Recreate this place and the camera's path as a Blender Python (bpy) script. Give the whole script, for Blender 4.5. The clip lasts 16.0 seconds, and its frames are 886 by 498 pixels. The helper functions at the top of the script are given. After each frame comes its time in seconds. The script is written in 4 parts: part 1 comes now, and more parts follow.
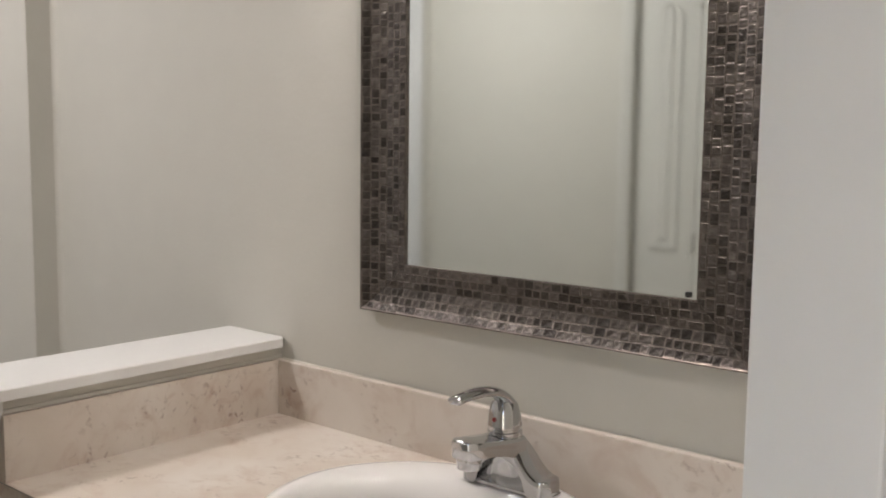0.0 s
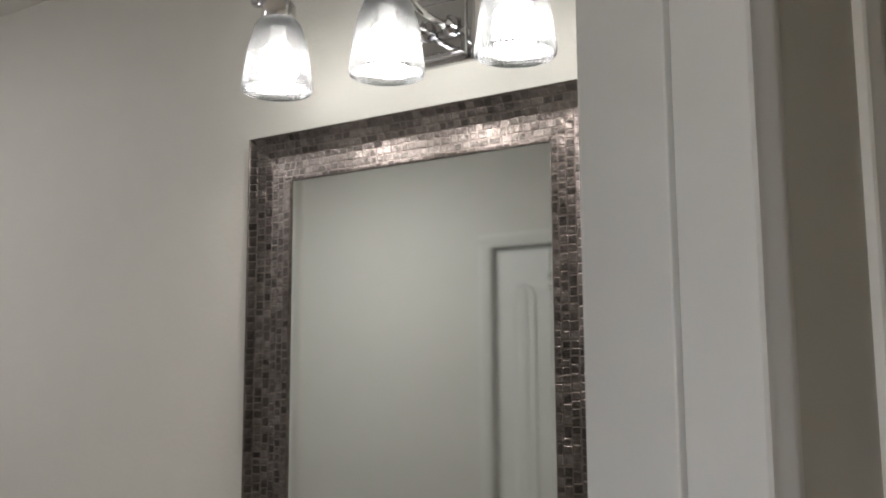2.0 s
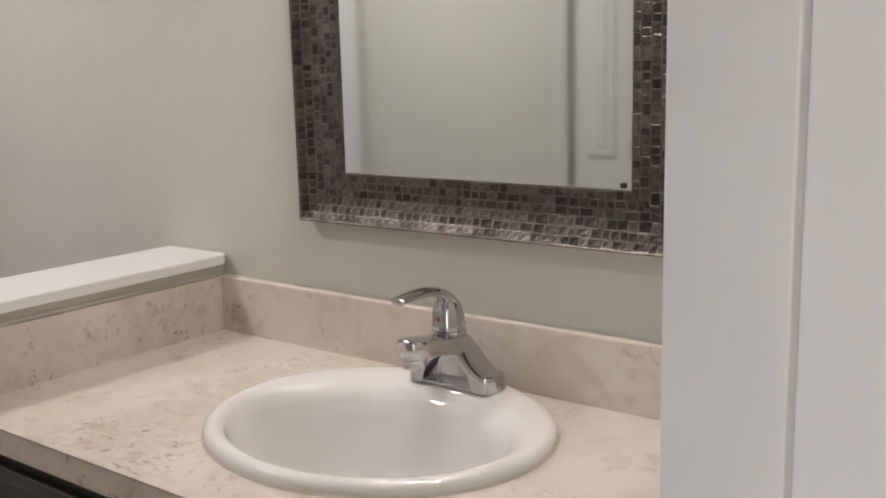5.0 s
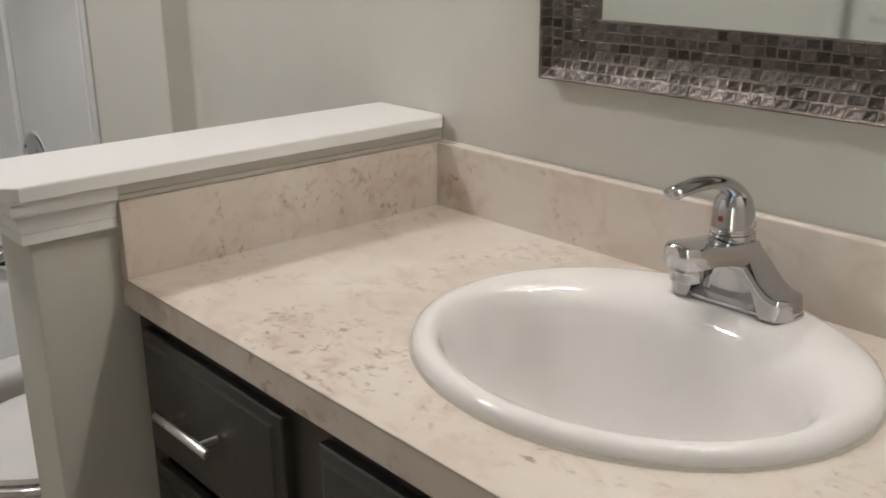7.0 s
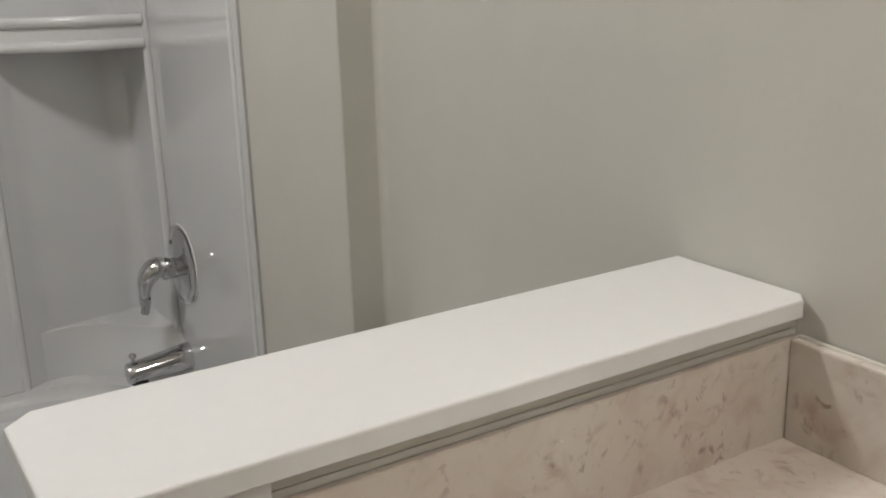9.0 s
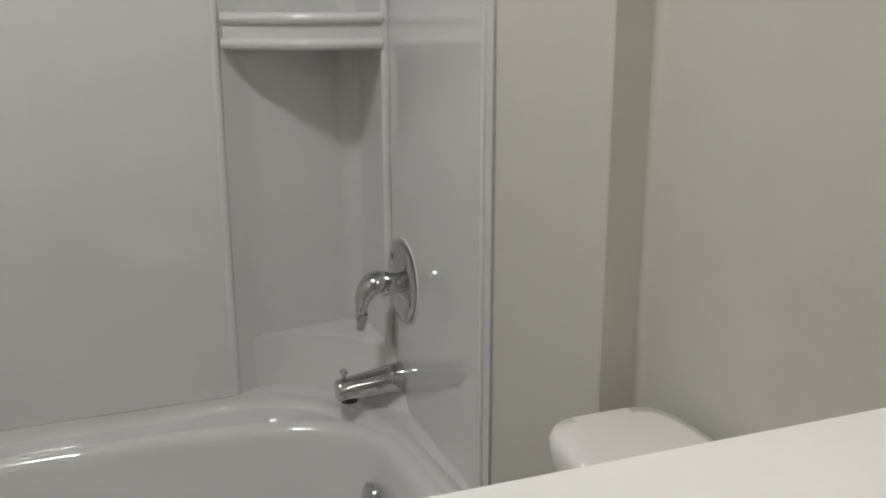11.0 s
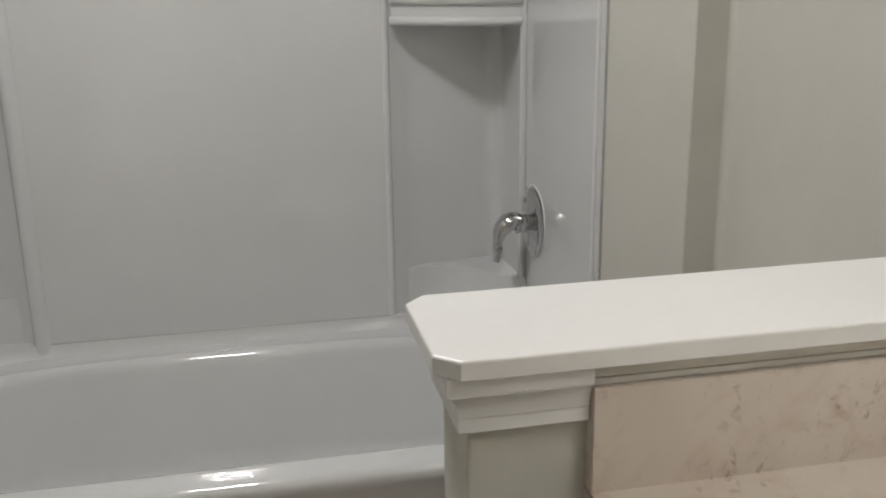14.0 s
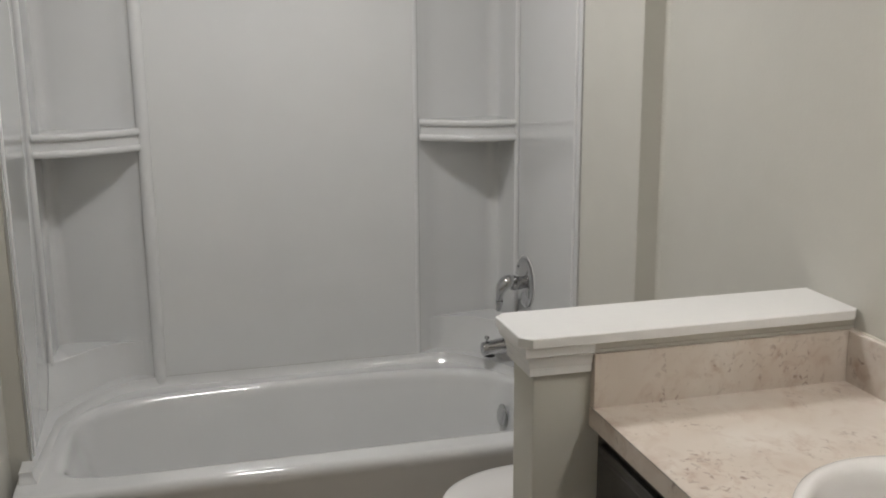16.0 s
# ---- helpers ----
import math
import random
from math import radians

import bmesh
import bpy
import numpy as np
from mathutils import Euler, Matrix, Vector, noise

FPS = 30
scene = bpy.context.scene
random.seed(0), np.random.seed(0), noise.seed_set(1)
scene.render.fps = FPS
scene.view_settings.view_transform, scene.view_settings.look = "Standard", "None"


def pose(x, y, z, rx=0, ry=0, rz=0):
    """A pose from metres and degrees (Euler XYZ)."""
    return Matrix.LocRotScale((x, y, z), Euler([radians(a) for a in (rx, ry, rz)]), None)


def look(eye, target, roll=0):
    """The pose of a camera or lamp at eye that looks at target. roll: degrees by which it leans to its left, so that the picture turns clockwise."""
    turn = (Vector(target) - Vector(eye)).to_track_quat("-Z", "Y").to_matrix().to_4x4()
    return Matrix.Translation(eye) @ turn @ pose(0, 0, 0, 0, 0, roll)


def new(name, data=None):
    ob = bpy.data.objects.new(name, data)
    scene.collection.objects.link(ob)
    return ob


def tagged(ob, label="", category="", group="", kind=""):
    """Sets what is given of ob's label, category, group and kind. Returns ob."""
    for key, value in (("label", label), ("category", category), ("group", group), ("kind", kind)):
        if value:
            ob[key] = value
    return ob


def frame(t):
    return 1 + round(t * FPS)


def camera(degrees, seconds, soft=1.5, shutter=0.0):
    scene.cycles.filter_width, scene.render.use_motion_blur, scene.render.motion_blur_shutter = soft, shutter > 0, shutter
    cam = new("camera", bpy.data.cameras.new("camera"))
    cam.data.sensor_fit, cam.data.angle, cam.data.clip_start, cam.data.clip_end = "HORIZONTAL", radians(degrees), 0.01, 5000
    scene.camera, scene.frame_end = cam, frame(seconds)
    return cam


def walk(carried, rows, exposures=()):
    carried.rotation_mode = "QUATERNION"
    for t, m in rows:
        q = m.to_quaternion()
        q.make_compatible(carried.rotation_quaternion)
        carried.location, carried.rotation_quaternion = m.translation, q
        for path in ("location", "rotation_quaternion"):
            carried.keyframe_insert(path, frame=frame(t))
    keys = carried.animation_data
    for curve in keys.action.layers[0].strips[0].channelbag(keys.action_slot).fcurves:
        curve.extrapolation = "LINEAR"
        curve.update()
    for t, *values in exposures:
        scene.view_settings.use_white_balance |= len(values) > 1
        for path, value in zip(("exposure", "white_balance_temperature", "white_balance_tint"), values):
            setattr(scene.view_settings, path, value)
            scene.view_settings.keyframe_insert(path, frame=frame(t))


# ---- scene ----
cam = camera(48.0, 16.0, soft=1.9)
PATH = [
    (0, (1.401, -1.18, 1.342), (0.113, 0.335, 1.124), 0.7),
    (0.5, (1.446, -1.261, 1.338), (0.29, 0.367, 1.228), 1.0),
    (1, (1.464, -1.29, 1.372), (0.369, 0.384, 1.409), 0.7),
    (1.5, (1.469, -1.311, 1.403), (0.4, 0.371, 1.574), 0.2),
    (2, (1.474, -1.315, 1.417), (0.411, 0.355, 1.698), -0.3),
    (2.5, (1.465, -1.318, 1.423), (0.404, 0.35, 1.725), -0.7),
    (3, (1.467, -1.322, 1.404), (0.387, 0.343, 1.648), -0.8),
    (3.5, (1.463, -1.316, 1.38), (0.36, 0.349, 1.485), -0.9),
    (4, (1.452, -1.294, 1.343), (0.328, 0.359, 1.267), -1.2),
    (4.5, (1.428, -1.241, 1.327), (0.284, 0.382, 1.085), -1.6),
    (6.8, (1.223, -1.002, 1.251), (-0.191, 0.269, 0.631), -0.5),
    (7, (1.159, -0.993, 1.258), (-0.278, 0.252, 0.636), -0.6),
    (7.5, (1.006, -0.970, 1.285), (-0.474, 0.223, 0.665), -0.6),
    (8, (0.872, -0.916, 1.287), (-0.655, 0.227, 0.688), -0.8),
    (8.5, (0.727, -0.813, 1.298), (-0.858, 0.261, 0.722), -1.5),
    (9, (0.576, -0.735, 1.282), (-1.055, 0.281, 0.726), -1.6),
    (9.5, (0.459, -0.727, 1.274), (-1.211, 0.228, 0.729), -1.2),
    (10, (0.35, -0.733, 1.277), (-1.364, 0.14, 0.73), -1.0),
    (12.3, (0.429, -0.731, 1.284), (-1.428, -0.25, 0.719), -0.2),
    (12.5, (0.517, -0.769, 1.284), (-1.343, -0.307, 0.713), -0.5),
    (13, (0.645, -0.834, 1.284), (-1.22, -0.406, 0.703), -0.1),
    (13.5, (0.695, -0.812, 1.291), (-1.174, -0.407, 0.704), -0.5),
    (14, (0.75, -0.807, 1.299), (-1.125, -0.418, 0.721), -0.8),
    (14.5, (0.806, -0.875, 1.317), (-1.075, -0.479, 0.768), -1.1),
    (15, (0.894, -0.967, 1.326), (-0.99, -0.524, 0.821), -0.8),
    (15.5, (0.966, -1.01, 1.332), (-0.918, -0.526, 0.868), -0.6),
    (15.7, (0.985, -1.015, 1.333), (-0.905, -0.522, 0.883), -0.5),
    (15.8, (1.14, -1.07, 1.385), (-0.745, -0.572, 0.938), -0.5),
    (15.9, (1.34, -1.135, 1.445), (-0.545, -0.637, 1.0), -0.4),
    (16.0, (1.54, -1.201, 1.503), (-0.345, -0.701, 1.06), -0.4),
]
EXPOSURES = [(0.0, 1.50, 6600, 14), (1.0, 1.46, 6450, 12), (1.5, 1.22, 6400, 12), (2.0, 0.97, 6350, 13), (2.6, 0.86, 6350, 13), (3.1, 0.86, 6400, 13), (3.6, 1.05, 6500, 12), (4.1, 1.30, 6600, 14), (4.7, 1.46, 6650, 15), (6.8, 1.54, 6520, 12), (8.0, 1.41, 6500, 11), (9.0, 1.36, 6500, 10), (10.0, 1.33, 6500, 8), (12.3, 1.42, 6400, 9), (13.0, 1.44, 6420, 9), (16.0, 1.37, 6430, 10)]
walk(cam, [(t, look(eye, target, roll)) for t, eye, target, roll in PATH], EXPOSURES)

# ---- light ----
BULB = 58.0          # vanity bulbs
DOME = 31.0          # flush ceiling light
SKY = 0.33           # daylight that reaches the open end of the hall
world = bpy.data.worlds.new("world")
scene.world = world
world.use_nodes = True
wn = world.node_tree
sky = wn.nodes.new("ShaderNodeTexSky")
sky.sky_type, sky.sun_disc = "NISHITA", False
sky.sun_elevation, sky.sun_rotation = radians(35), radians(200)
wn.links.new(sky.outputs[0], wn.nodes["Background"].inputs[0])
wn.nodes["Background"].inputs[1].default_value = SKY


# ---- materials ----
def material(name, color, rough=0.5, metal=0.0, scale=(30, 4), vary=0.06, bump=0.05, bump_scale=None, coat=0.0, spread=0.0, spec=0.5):
    """A surface with colour variation at two scales, fine relief and, for loose pieces, a random tone."""
    m = bpy.data.materials.new(name)
    m.use_nodes = True
    nt = m.node_tree
    b = nt.nodes["Principled BSDF"]
    b.inputs["Roughness"].default_value = rough
    b.inputs["Metallic"].default_value = metal
    b.inputs["Coat Weight"].default_value = coat
    b.inputs["Coat Roughness"].default_value = 0.05
    b.inputs["Specular IOR Level"].default_value = spec
    tc = nt.nodes.new("ShaderNodeTexCoord")
    fine = nt.nodes.new("ShaderNodeTexNoise")
    fine.inputs["Scale"].default_value = scale[0]
    fine.inputs["Detail"].default_value = 6
    wide = nt.nodes.new("ShaderNodeTexNoise")
    wide.inputs["Scale"].default_value = scale[1]
    wide.inputs["Detail"].default_value = 3
    for n in (fine, wide):
        nt.links.new(tc.outputs["Object"], n.inputs["Vector"])
    add = nt.nodes.new("ShaderNodeMath")
    add.operation = "ADD"
    nt.links.new(fine.outputs[0], add.inputs[0])
    nt.links.new(wide.outputs[0], add.inputs[1])
    val = nt.nodes.new("ShaderNodeMapRange")
    val.inputs["From Min"].default_value, val.inputs["From Max"].default_value = 0.6, 1.4
    val.inputs["To Min"].default_value, val.inputs["To Max"].default_value = 1 - vary, 1 + vary
    nt.links.new(add.outputs[0], val.inputs["Value"])
    hsv = nt.nodes.new("ShaderNodeHueSaturation")
    hsv.inputs["Color"].default_value = (*color, 1)
    last = val.outputs[0]
    if spread:
        info = nt.nodes.new("ShaderNodeNewGeometry")
        r2 = nt.nodes.new("ShaderNodeMapRange")
        r2.inputs["To Min"].default_value, r2.inputs["To Max"].default_value = 1 - spread, 1 + spread
        oi = nt.nodes.new("ShaderNodeObjectInfo")
        both = nt.nodes.new("ShaderNodeMath")
        both.operation = "ADD"
        nt.links.new(info.outputs["Random Per Island"], both.inputs[0])
        nt.links.new(oi.outputs["Random"], both.inputs[1])
        wrap = nt.nodes.new("ShaderNodeMath")
        wrap.operation = "FRACT"
        nt.links.new(both.outputs[0], wrap.inputs[0])
        mul = nt.nodes.new("ShaderNodeMath")
        mul.operation = "MULTIPLY"
        nt.links.new(wrap.outputs[0], r2.inputs["Value"])
        nt.links.new(last, mul.inputs[0])
        nt.links.new(r2.outputs[0], mul.inputs[1])
        last = mul.outputs[0]
    nt.links.new(last, hsv.inputs["Value"])
    nt.links.new(hsv.outputs[0], b.inputs["Base Color"])
    rr = nt.nodes.new("ShaderNodeMapRange")
    rr.inputs["To Min"].default_value, rr.inputs["To Max"].default_value = max(rough - 0.06, 0.02), rough + 0.06
    nt.links.new(wide.outputs[0], rr.inputs["Value"])
    nt.links.new(rr.outputs[0], b.inputs["Roughness"])
    if bump:
        bn = nt.nodes.new("ShaderNodeTexNoise")
        bn.inputs["Scale"].default_value = bump_scale or scale[0] * 4
        bn.inputs["Detail"].default_value = 4
        nt.links.new(tc.outputs["Object"], bn.inputs["Vector"])
        bp = nt.nodes.new("ShaderNodeBump")
        bp.inputs["Strength"].default_value = bump
        bp.inputs["Distance"].default_value = 0.004
        nt.links.new(bn.outputs[0], bp.inputs["Height"])
        nt.links.new(bp.outputs[0], b.inputs["Normal"])
    return m


def laminate(name):
    """Beige stone-look laminate: cream ground, clouded tan mottles and short brown flecks."""
    m = bpy.data.materials.new(name)
    m.use_nodes = True
    nt = m.node_tree
    b = nt.nodes["Principled BSDF"]
    b.inputs["Roughness"].default_value = 0.38
    tc = nt.nodes.new("ShaderNodeTexCoord")

    def noise_ramp(scale, lo, hi, distort=0.0, detail=5, stretch=(1, 1, 1), shift=0.0):
        mp = nt.nodes.new("ShaderNodeMapping")
        mp.inputs["Scale"].default_value = stretch
        mp.inputs["Location"].default_value = (shift, shift * 0.7, shift * 0.3)
        mp.inputs["Rotation"].default_value = (0.3, 0.5, 0.7 + shift)
        n = nt.nodes.new("ShaderNodeTexNoise")
        n.inputs["Scale"].default_value, n.inputs["Detail"].default_value = scale, detail
        n.inputs["Distortion"].default_value = distort
        r = nt.nodes.new("ShaderNodeMapRange")
        r.inputs["From Min"].default_value, r.inputs["From Max"].default_value = lo, hi
        nt.links.new(tc.outputs["Object"], mp.inputs["Vector"])
        nt.links.new(mp.outputs[0], n.inputs["Vector"])
        nt.links.new(n.outputs[0], r.inputs["Value"])
        return r.outputs[0]

    def mix(fac, base, color):
        x = nt.nodes.new("ShaderNodeMix")
        x.data_type = "RGBA"
        nt.links.new(fac, x.inputs[0])
        if isinstance(base, tuple):
            x.inputs[6].default_value = (*base, 1)
        else:
            nt.links.new(base, x.inputs[6])
        x.inputs[7].default_value = (*color, 1)
        return x.outputs[2]

    def both(f, g):
        x = nt.nodes.new("ShaderNodeMath")
        x.operation = "MULTIPLY"
        nt.links.new(f, x.inputs[0])
        nt.links.new(g, x.inputs[1])
        return x.outputs[0]

    clusters = noise_ramp(6.5, 0.44, 0.64, 0.7, 4, shift=6.2)
    c = mix(noise_ramp(8, 0.38, 0.72, 0.6), (0.60, 0.535, 0.475), (0.555, 0.485, 0.42))
    c = mix(noise_ramp(5, 0.46, 0.66, 0.4, shift=3.1), c, (0.635, 0.58, 0.525))
    c = mix(noise_ramp(15, 0.52, 0.80, 0.9, 6, stretch=(1, 1.3, 1.1), shift=1.7), c, (0.50, 0.405, 0.345))
    c = mix(both(clusters, noise_ramp(30, 0.52, 0.70, 0.7, 6, stretch=(1, 1.2, 1.1), shift=5.3)), c, (0.45, 0.345, 0.285))
    c = mix(both(clusters, noise_ramp(64, 0.575, 0.70, 0.5, 4, stretch=(1, 1.3, 1.1), shift=8.9)), c, (0.29, 0.215, 0.18))
    nt.links.new(c, b.inputs["Base Color"])
    bn = nt.nodes.new("ShaderNodeTexNoise")
    bn.inputs["Scale"].default_value = 320
    bp = nt.nodes.new("ShaderNodeBump")
    bp.inputs["Strength"].default_value, bp.inputs["Distance"].default_value = 0.08, 0.002
    nt.links.new(tc.outputs["Object"], bn.inputs["Vector"])
    nt.links.new(bn.outputs[0], bp.inputs["Height"])
    nt.links.new(bp.outputs[0], b.inputs["Normal"])
    return m


def emitter(name, color, strength):
    m = bpy.data.materials.new(name)
    m.use_nodes = True
    b = m.node_tree.nodes["Principled BSDF"]
    b.inputs["Base Color"].default_value = (0.8, 0.8, 0.8, 1)
    b.inputs["Emission Color"].default_value = (*color, 1)
    b.inputs["Emission Strength"].default_value = strength
    return m


WALL = material("wall_paint", (0.555, 0.54, 0.492), 0.62, scale=(14, 1.5), vary=0.025, bump=0.10, bump_scale=90)
CEILING = material("ceiling_paint", (0.72, 0.70, 0.66), 0.9, scale=(40, 3), vary=0.04, bump=0.5, bump_scale=70)
TRIM = material("white_trim_paint", (0.735, 0.73, 0.72), 0.38, scale=(20, 3), vary=0.03, bump=0.05, bump_scale=120)
CAPM = material("white_cap_laminate", (0.72, 0.712, 0.70), 0.35, scale=(60, 5), vary=0.02, bump=0.03, bump_scale=200)
ACRYLIC = material("white_acrylic", (0.64, 0.642, 0.64), 0.08, scale=(8, 1.2), vary=0.02, bump=0.025, bump_scale=6, coat=0.8)
PORCELAIN = material("white_porcelain", (0.72, 0.70, 0.685), 0.07, scale=(12, 2), vary=0.015, bump=0.0, coat=0.4)
CHROME = material("chrome", (0.55, 0.55, 0.56), 0.07, 1.0, scale=(40, 6), vary=0.04, bump=0.02, bump_scale=15)
NICKEL = material("brushed_nickel", (0.72, 0.70, 0.68), 0.27, 1.0, scale=(120, 8), vary=0.06, bump=0.04, bump_scale=300)
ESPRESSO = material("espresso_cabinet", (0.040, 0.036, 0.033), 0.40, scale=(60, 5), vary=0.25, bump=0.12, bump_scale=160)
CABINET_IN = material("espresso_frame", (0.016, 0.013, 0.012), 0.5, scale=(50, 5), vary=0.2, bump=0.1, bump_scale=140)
LAMINATE = laminate("beige_laminate")
CAULK = material("caulk", (0.56, 0.525, 0.46), 0.5, scale=(60, 10), vary=0.08, bump=0.3, bump_scale=90)
SILVER = material("mirror_silver", (0.86, 0.90, 0.88), 0.015, 1.0, scale=(10, 2), vary=0.005, bump=0.0)
BACKING = material("frame_backing", (0.150, 0.129, 0.115), 0.36, 0.92, scale=(90, 14), vary=0.5, bump=0.35, bump_scale=110)
MOSAIC = material("bronze_mosaic", (0.112, 0.098, 0.090), 0.33, 0.9, scale=(80, 10), vary=0.6, bump=0.6, bump_scale=90, spread=0.5)
LEAF_PAINT = material("closet_door_paint", (0.62, 0.615, 0.58), 0.45, scale=(20, 3), vary=0.03, bump=0.05, bump_scale=120)
VINYL = material("vinyl_floor", (0.36, 0.30, 0.24), 0.45, scale=(25, 3), vary=0.15, bump=0.05)
RED = material("red_mark", (0.25, 0.02, 0.02), 0.4, bump=0)
SEAM = material("dark_seam", (0.33, 0.31, 0.28), 0.6, bump=0)
JOINT = material("grey_joint", (0.40, 0.395, 0.38), 0.5, bump=0)
# black of the mirror clip, also the painted shade in the spout's outlet
CLIP_AND_SHADE_BLACK = material("black_clip_and_shade", (0.02, 0.02, 0.02), 0.6, bump=0)
GLOW = emitter("bulb_glow", (1.0, 0.945, 0.88), BULB)
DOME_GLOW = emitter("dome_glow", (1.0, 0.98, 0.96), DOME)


def shade_glass(name):
    """Pressed ribbed glass: lets most light straight through, scatters a little, gleams at grazing angles."""
    m = bpy.data.materials.new(name)
    m.use_nodes = True
    nt = m.node_tree
    nt.nodes.remove(nt.nodes["Principled BSDF"])
    clear = nt.nodes.new("ShaderNodeBsdfTransparent")
    clear.inputs["Color"].default_value = (0.41, 0.42, 0.42, 1)
    milk = nt.nodes.new("ShaderNodeBsdfTranslucent")
    milk.inputs["Color"].default_value = (0.75, 0.76, 0.76, 1)
    gloss = nt.nodes.new("ShaderNodeBsdfGlossy")
    gloss.inputs["Roughness"].default_value = 0.12
    fres = nt.nodes.new("ShaderNodeFresnel")
    fres.inputs["IOR"].default_value = 1.45
    body = nt.nodes.new("ShaderNodeMixShader")
    body.inputs[0].default_value = 0.04
    whole = nt.nodes.new("ShaderNodeMixShader")
    nt.links.new(clear.outputs[0], body.inputs[1])
    nt.links.new(milk.outputs[0], body.inputs[2])
    nt.links.new(fres.outputs[0], whole.inputs[0])
    nt.links.new(body.outputs[0], whole.inputs[1])
    nt.links.new(gloss.outputs[0], whole.inputs[2])
    nt.links.new(whole.outputs[0], nt.nodes["Material Output"].inputs["Surface"])
    return m


GLASS = shade_glass("ribbed_glass")


# ---- building helpers ----
def thing(name, base, label, category, group="", kind=""):
    e = new(name)
    e.location = base
    e.empty_display_size = 0.05
    return tagged(e, label, category, group, kind)


def world_of(ob):
    return Matrix.Translation(ob.location) if ob.parent is None else Matrix.Identity(4)


def finish(bm, name, mat, smooth):
    bmesh.ops.recalc_face_normals(bm, faces=bm.faces)
    me = bpy.data.meshes.new(name)
    bm.to_mesh(me)
    bm.free()
    me.materials.append(mat)
    if smooth:
        me.shade_smooth()
        me.set_sharp_from_angle(angle=radians(smooth if smooth > 1 else 40))
    return me


def part(name, bm, mat, parent, label="", smooth=0):
    """Links a bmesh, modelled in room coordinates, as one mesh under a thing or under a part."""
    ob = new(name, finish(bm, name, mat, smooth))
    ob.parent = parent
    ob.matrix_parent_inverse = world_of(parent).inverted()
    return tagged(ob, label)


def setting(name, bm, mat, label, category, smooth=0):
    return tagged(new(name, finish(bm, name, mat, smooth)), label, category, kind="structure")


def box(bm, x0, x1, y0, y1, z0, z1, bevel=0.0, segments=2):
    vs = [bm.verts.new((x, y, z)) for x in (x0, x1) for y in (y0, y1) for z in (z0, z1)]
    fs = [bm.faces.new([vs[i] for i in q]) for q in ((0, 1, 3, 2), (4, 6, 7, 5), (0, 4, 5, 1), (2, 3, 7, 6), (0, 2, 6, 4), (1, 5, 7, 3))]
    if bevel:
        es = list({e for f in fs for e in f.edges})
        bmesh.ops.bevel(bm, geom=es, offset=bevel, segments=segments, affect="EDGES", profile=0.6)
    return bm


def boxed(*a, **k):
    return box(bmesh.new(), *a, **k)


def loft(loops, closed=True, caps=(True, True), bm=None):
    """Skins rings of equal point count."""
    bm = bm or bmesh.new()
    rings = [[bm.verts.new(p) for p in loop] for loop in loops]
    n = len(rings[0])
    for a, b in zip(rings, rings[1:]):
        for i in range(n if closed else n - 1):
            j = (i + 1) % n
            bm.faces.new((a[i], a[j], b[j], b[i]))
    if caps[0]:
        bm.faces.new(rings[0][::-1])
    if caps[1]:
        bm.faces.new(rings[-1])
    return bm


def lathe(profile, origin, axis=(0, 0, 1), n=40, caps=(True, True), ripple=0.0, ribs=0, bm=None):
    """Turns (radius, height) pairs round an axis; ripple flutes the radius."""
    q = Vector((0, 0, 1)).rotation_difference(Vector(axis))
    loops = []
    for r, h in profile:
        ring = []
        for i in range(n):
            a = 2 * math.pi * i / n
            k = r * (1 + ripple * math.cos(ribs * a)) if ribs else r
            ring.append(Vector(origin) + q @ Vector((k * math.cos(a), k * math.sin(a), h)))
        loops.append(ring)
    return loft(loops, True, caps, bm)


def tube(points, radii, n=14, flat=1.0, bm=None, up=(0, 0, 1)):
    """A tapered round bar along points; flat squeezes it along its own up."""
    pts = [Vector(p) for p in points]
    loops = []
    for i, p in enumerate(pts):
        d = (pts[min(i + 1, len(pts) - 1)] - pts[max(i - 1, 0)]).normalized()
        s = d.cross(Vector(up))
        s = s.normalized() if s.length > 1e-4 else d.cross(Vector((1, 0, 0))).normalized()
        u = s.cross(d).normalized()
        r = radii[i] if isinstance(radii, (list, tuple)) else radii
        loops.append([p + s * r * math.cos(2 * math.pi * k / n) + u * r * flat * math.sin(2 * math.pi * k / n) for k in range(n)])
    return loft(loops, True, (True, True), bm)


def extrude(profile, place, length_axis, a, b):
    """Sweeps a 2D outline from a to b; place maps (u, v, w) to the room."""
    return loft([[place(u, v, w) for u, v in profile] for w in (a, b)])


def spline(points, n=24):
    """Catmull-Rom through points."""
    ps = [Vector(p) for p in points]
    out = []
    for i in range(len(ps) - 1):
        p0, p1, p2, p3 = ps[max(i - 1, 0)], ps[i], ps[i + 1], ps[min(i + 2, len(ps) - 1)]
        steps = max(n // (len(ps) - 1), 2)
        for k in range(steps):
            t = k / steps
            out.append(0.5 * ((2 * p1) + (p2 - p0) * t + (2 * p0 - 5 * p1 + 4 * p2 - p3) * t * t + (3 * p1 - p0 - 3 * p2 + p3) * t ** 3))
    out.append(ps[-1])
    return out


def ellipse(cx, cy, a, b, z, n=72, power=2.0):
    out = []
    for i in range(n):
        t = 2 * math.pi * i / n
        c, s = math.cos(t), math.sin(t)
        out.append((cx + a * math.copysign(abs(c) ** (2 / power), c), cy + b * math.copysign(abs(s) ** (2 / power), s), z))
    return out


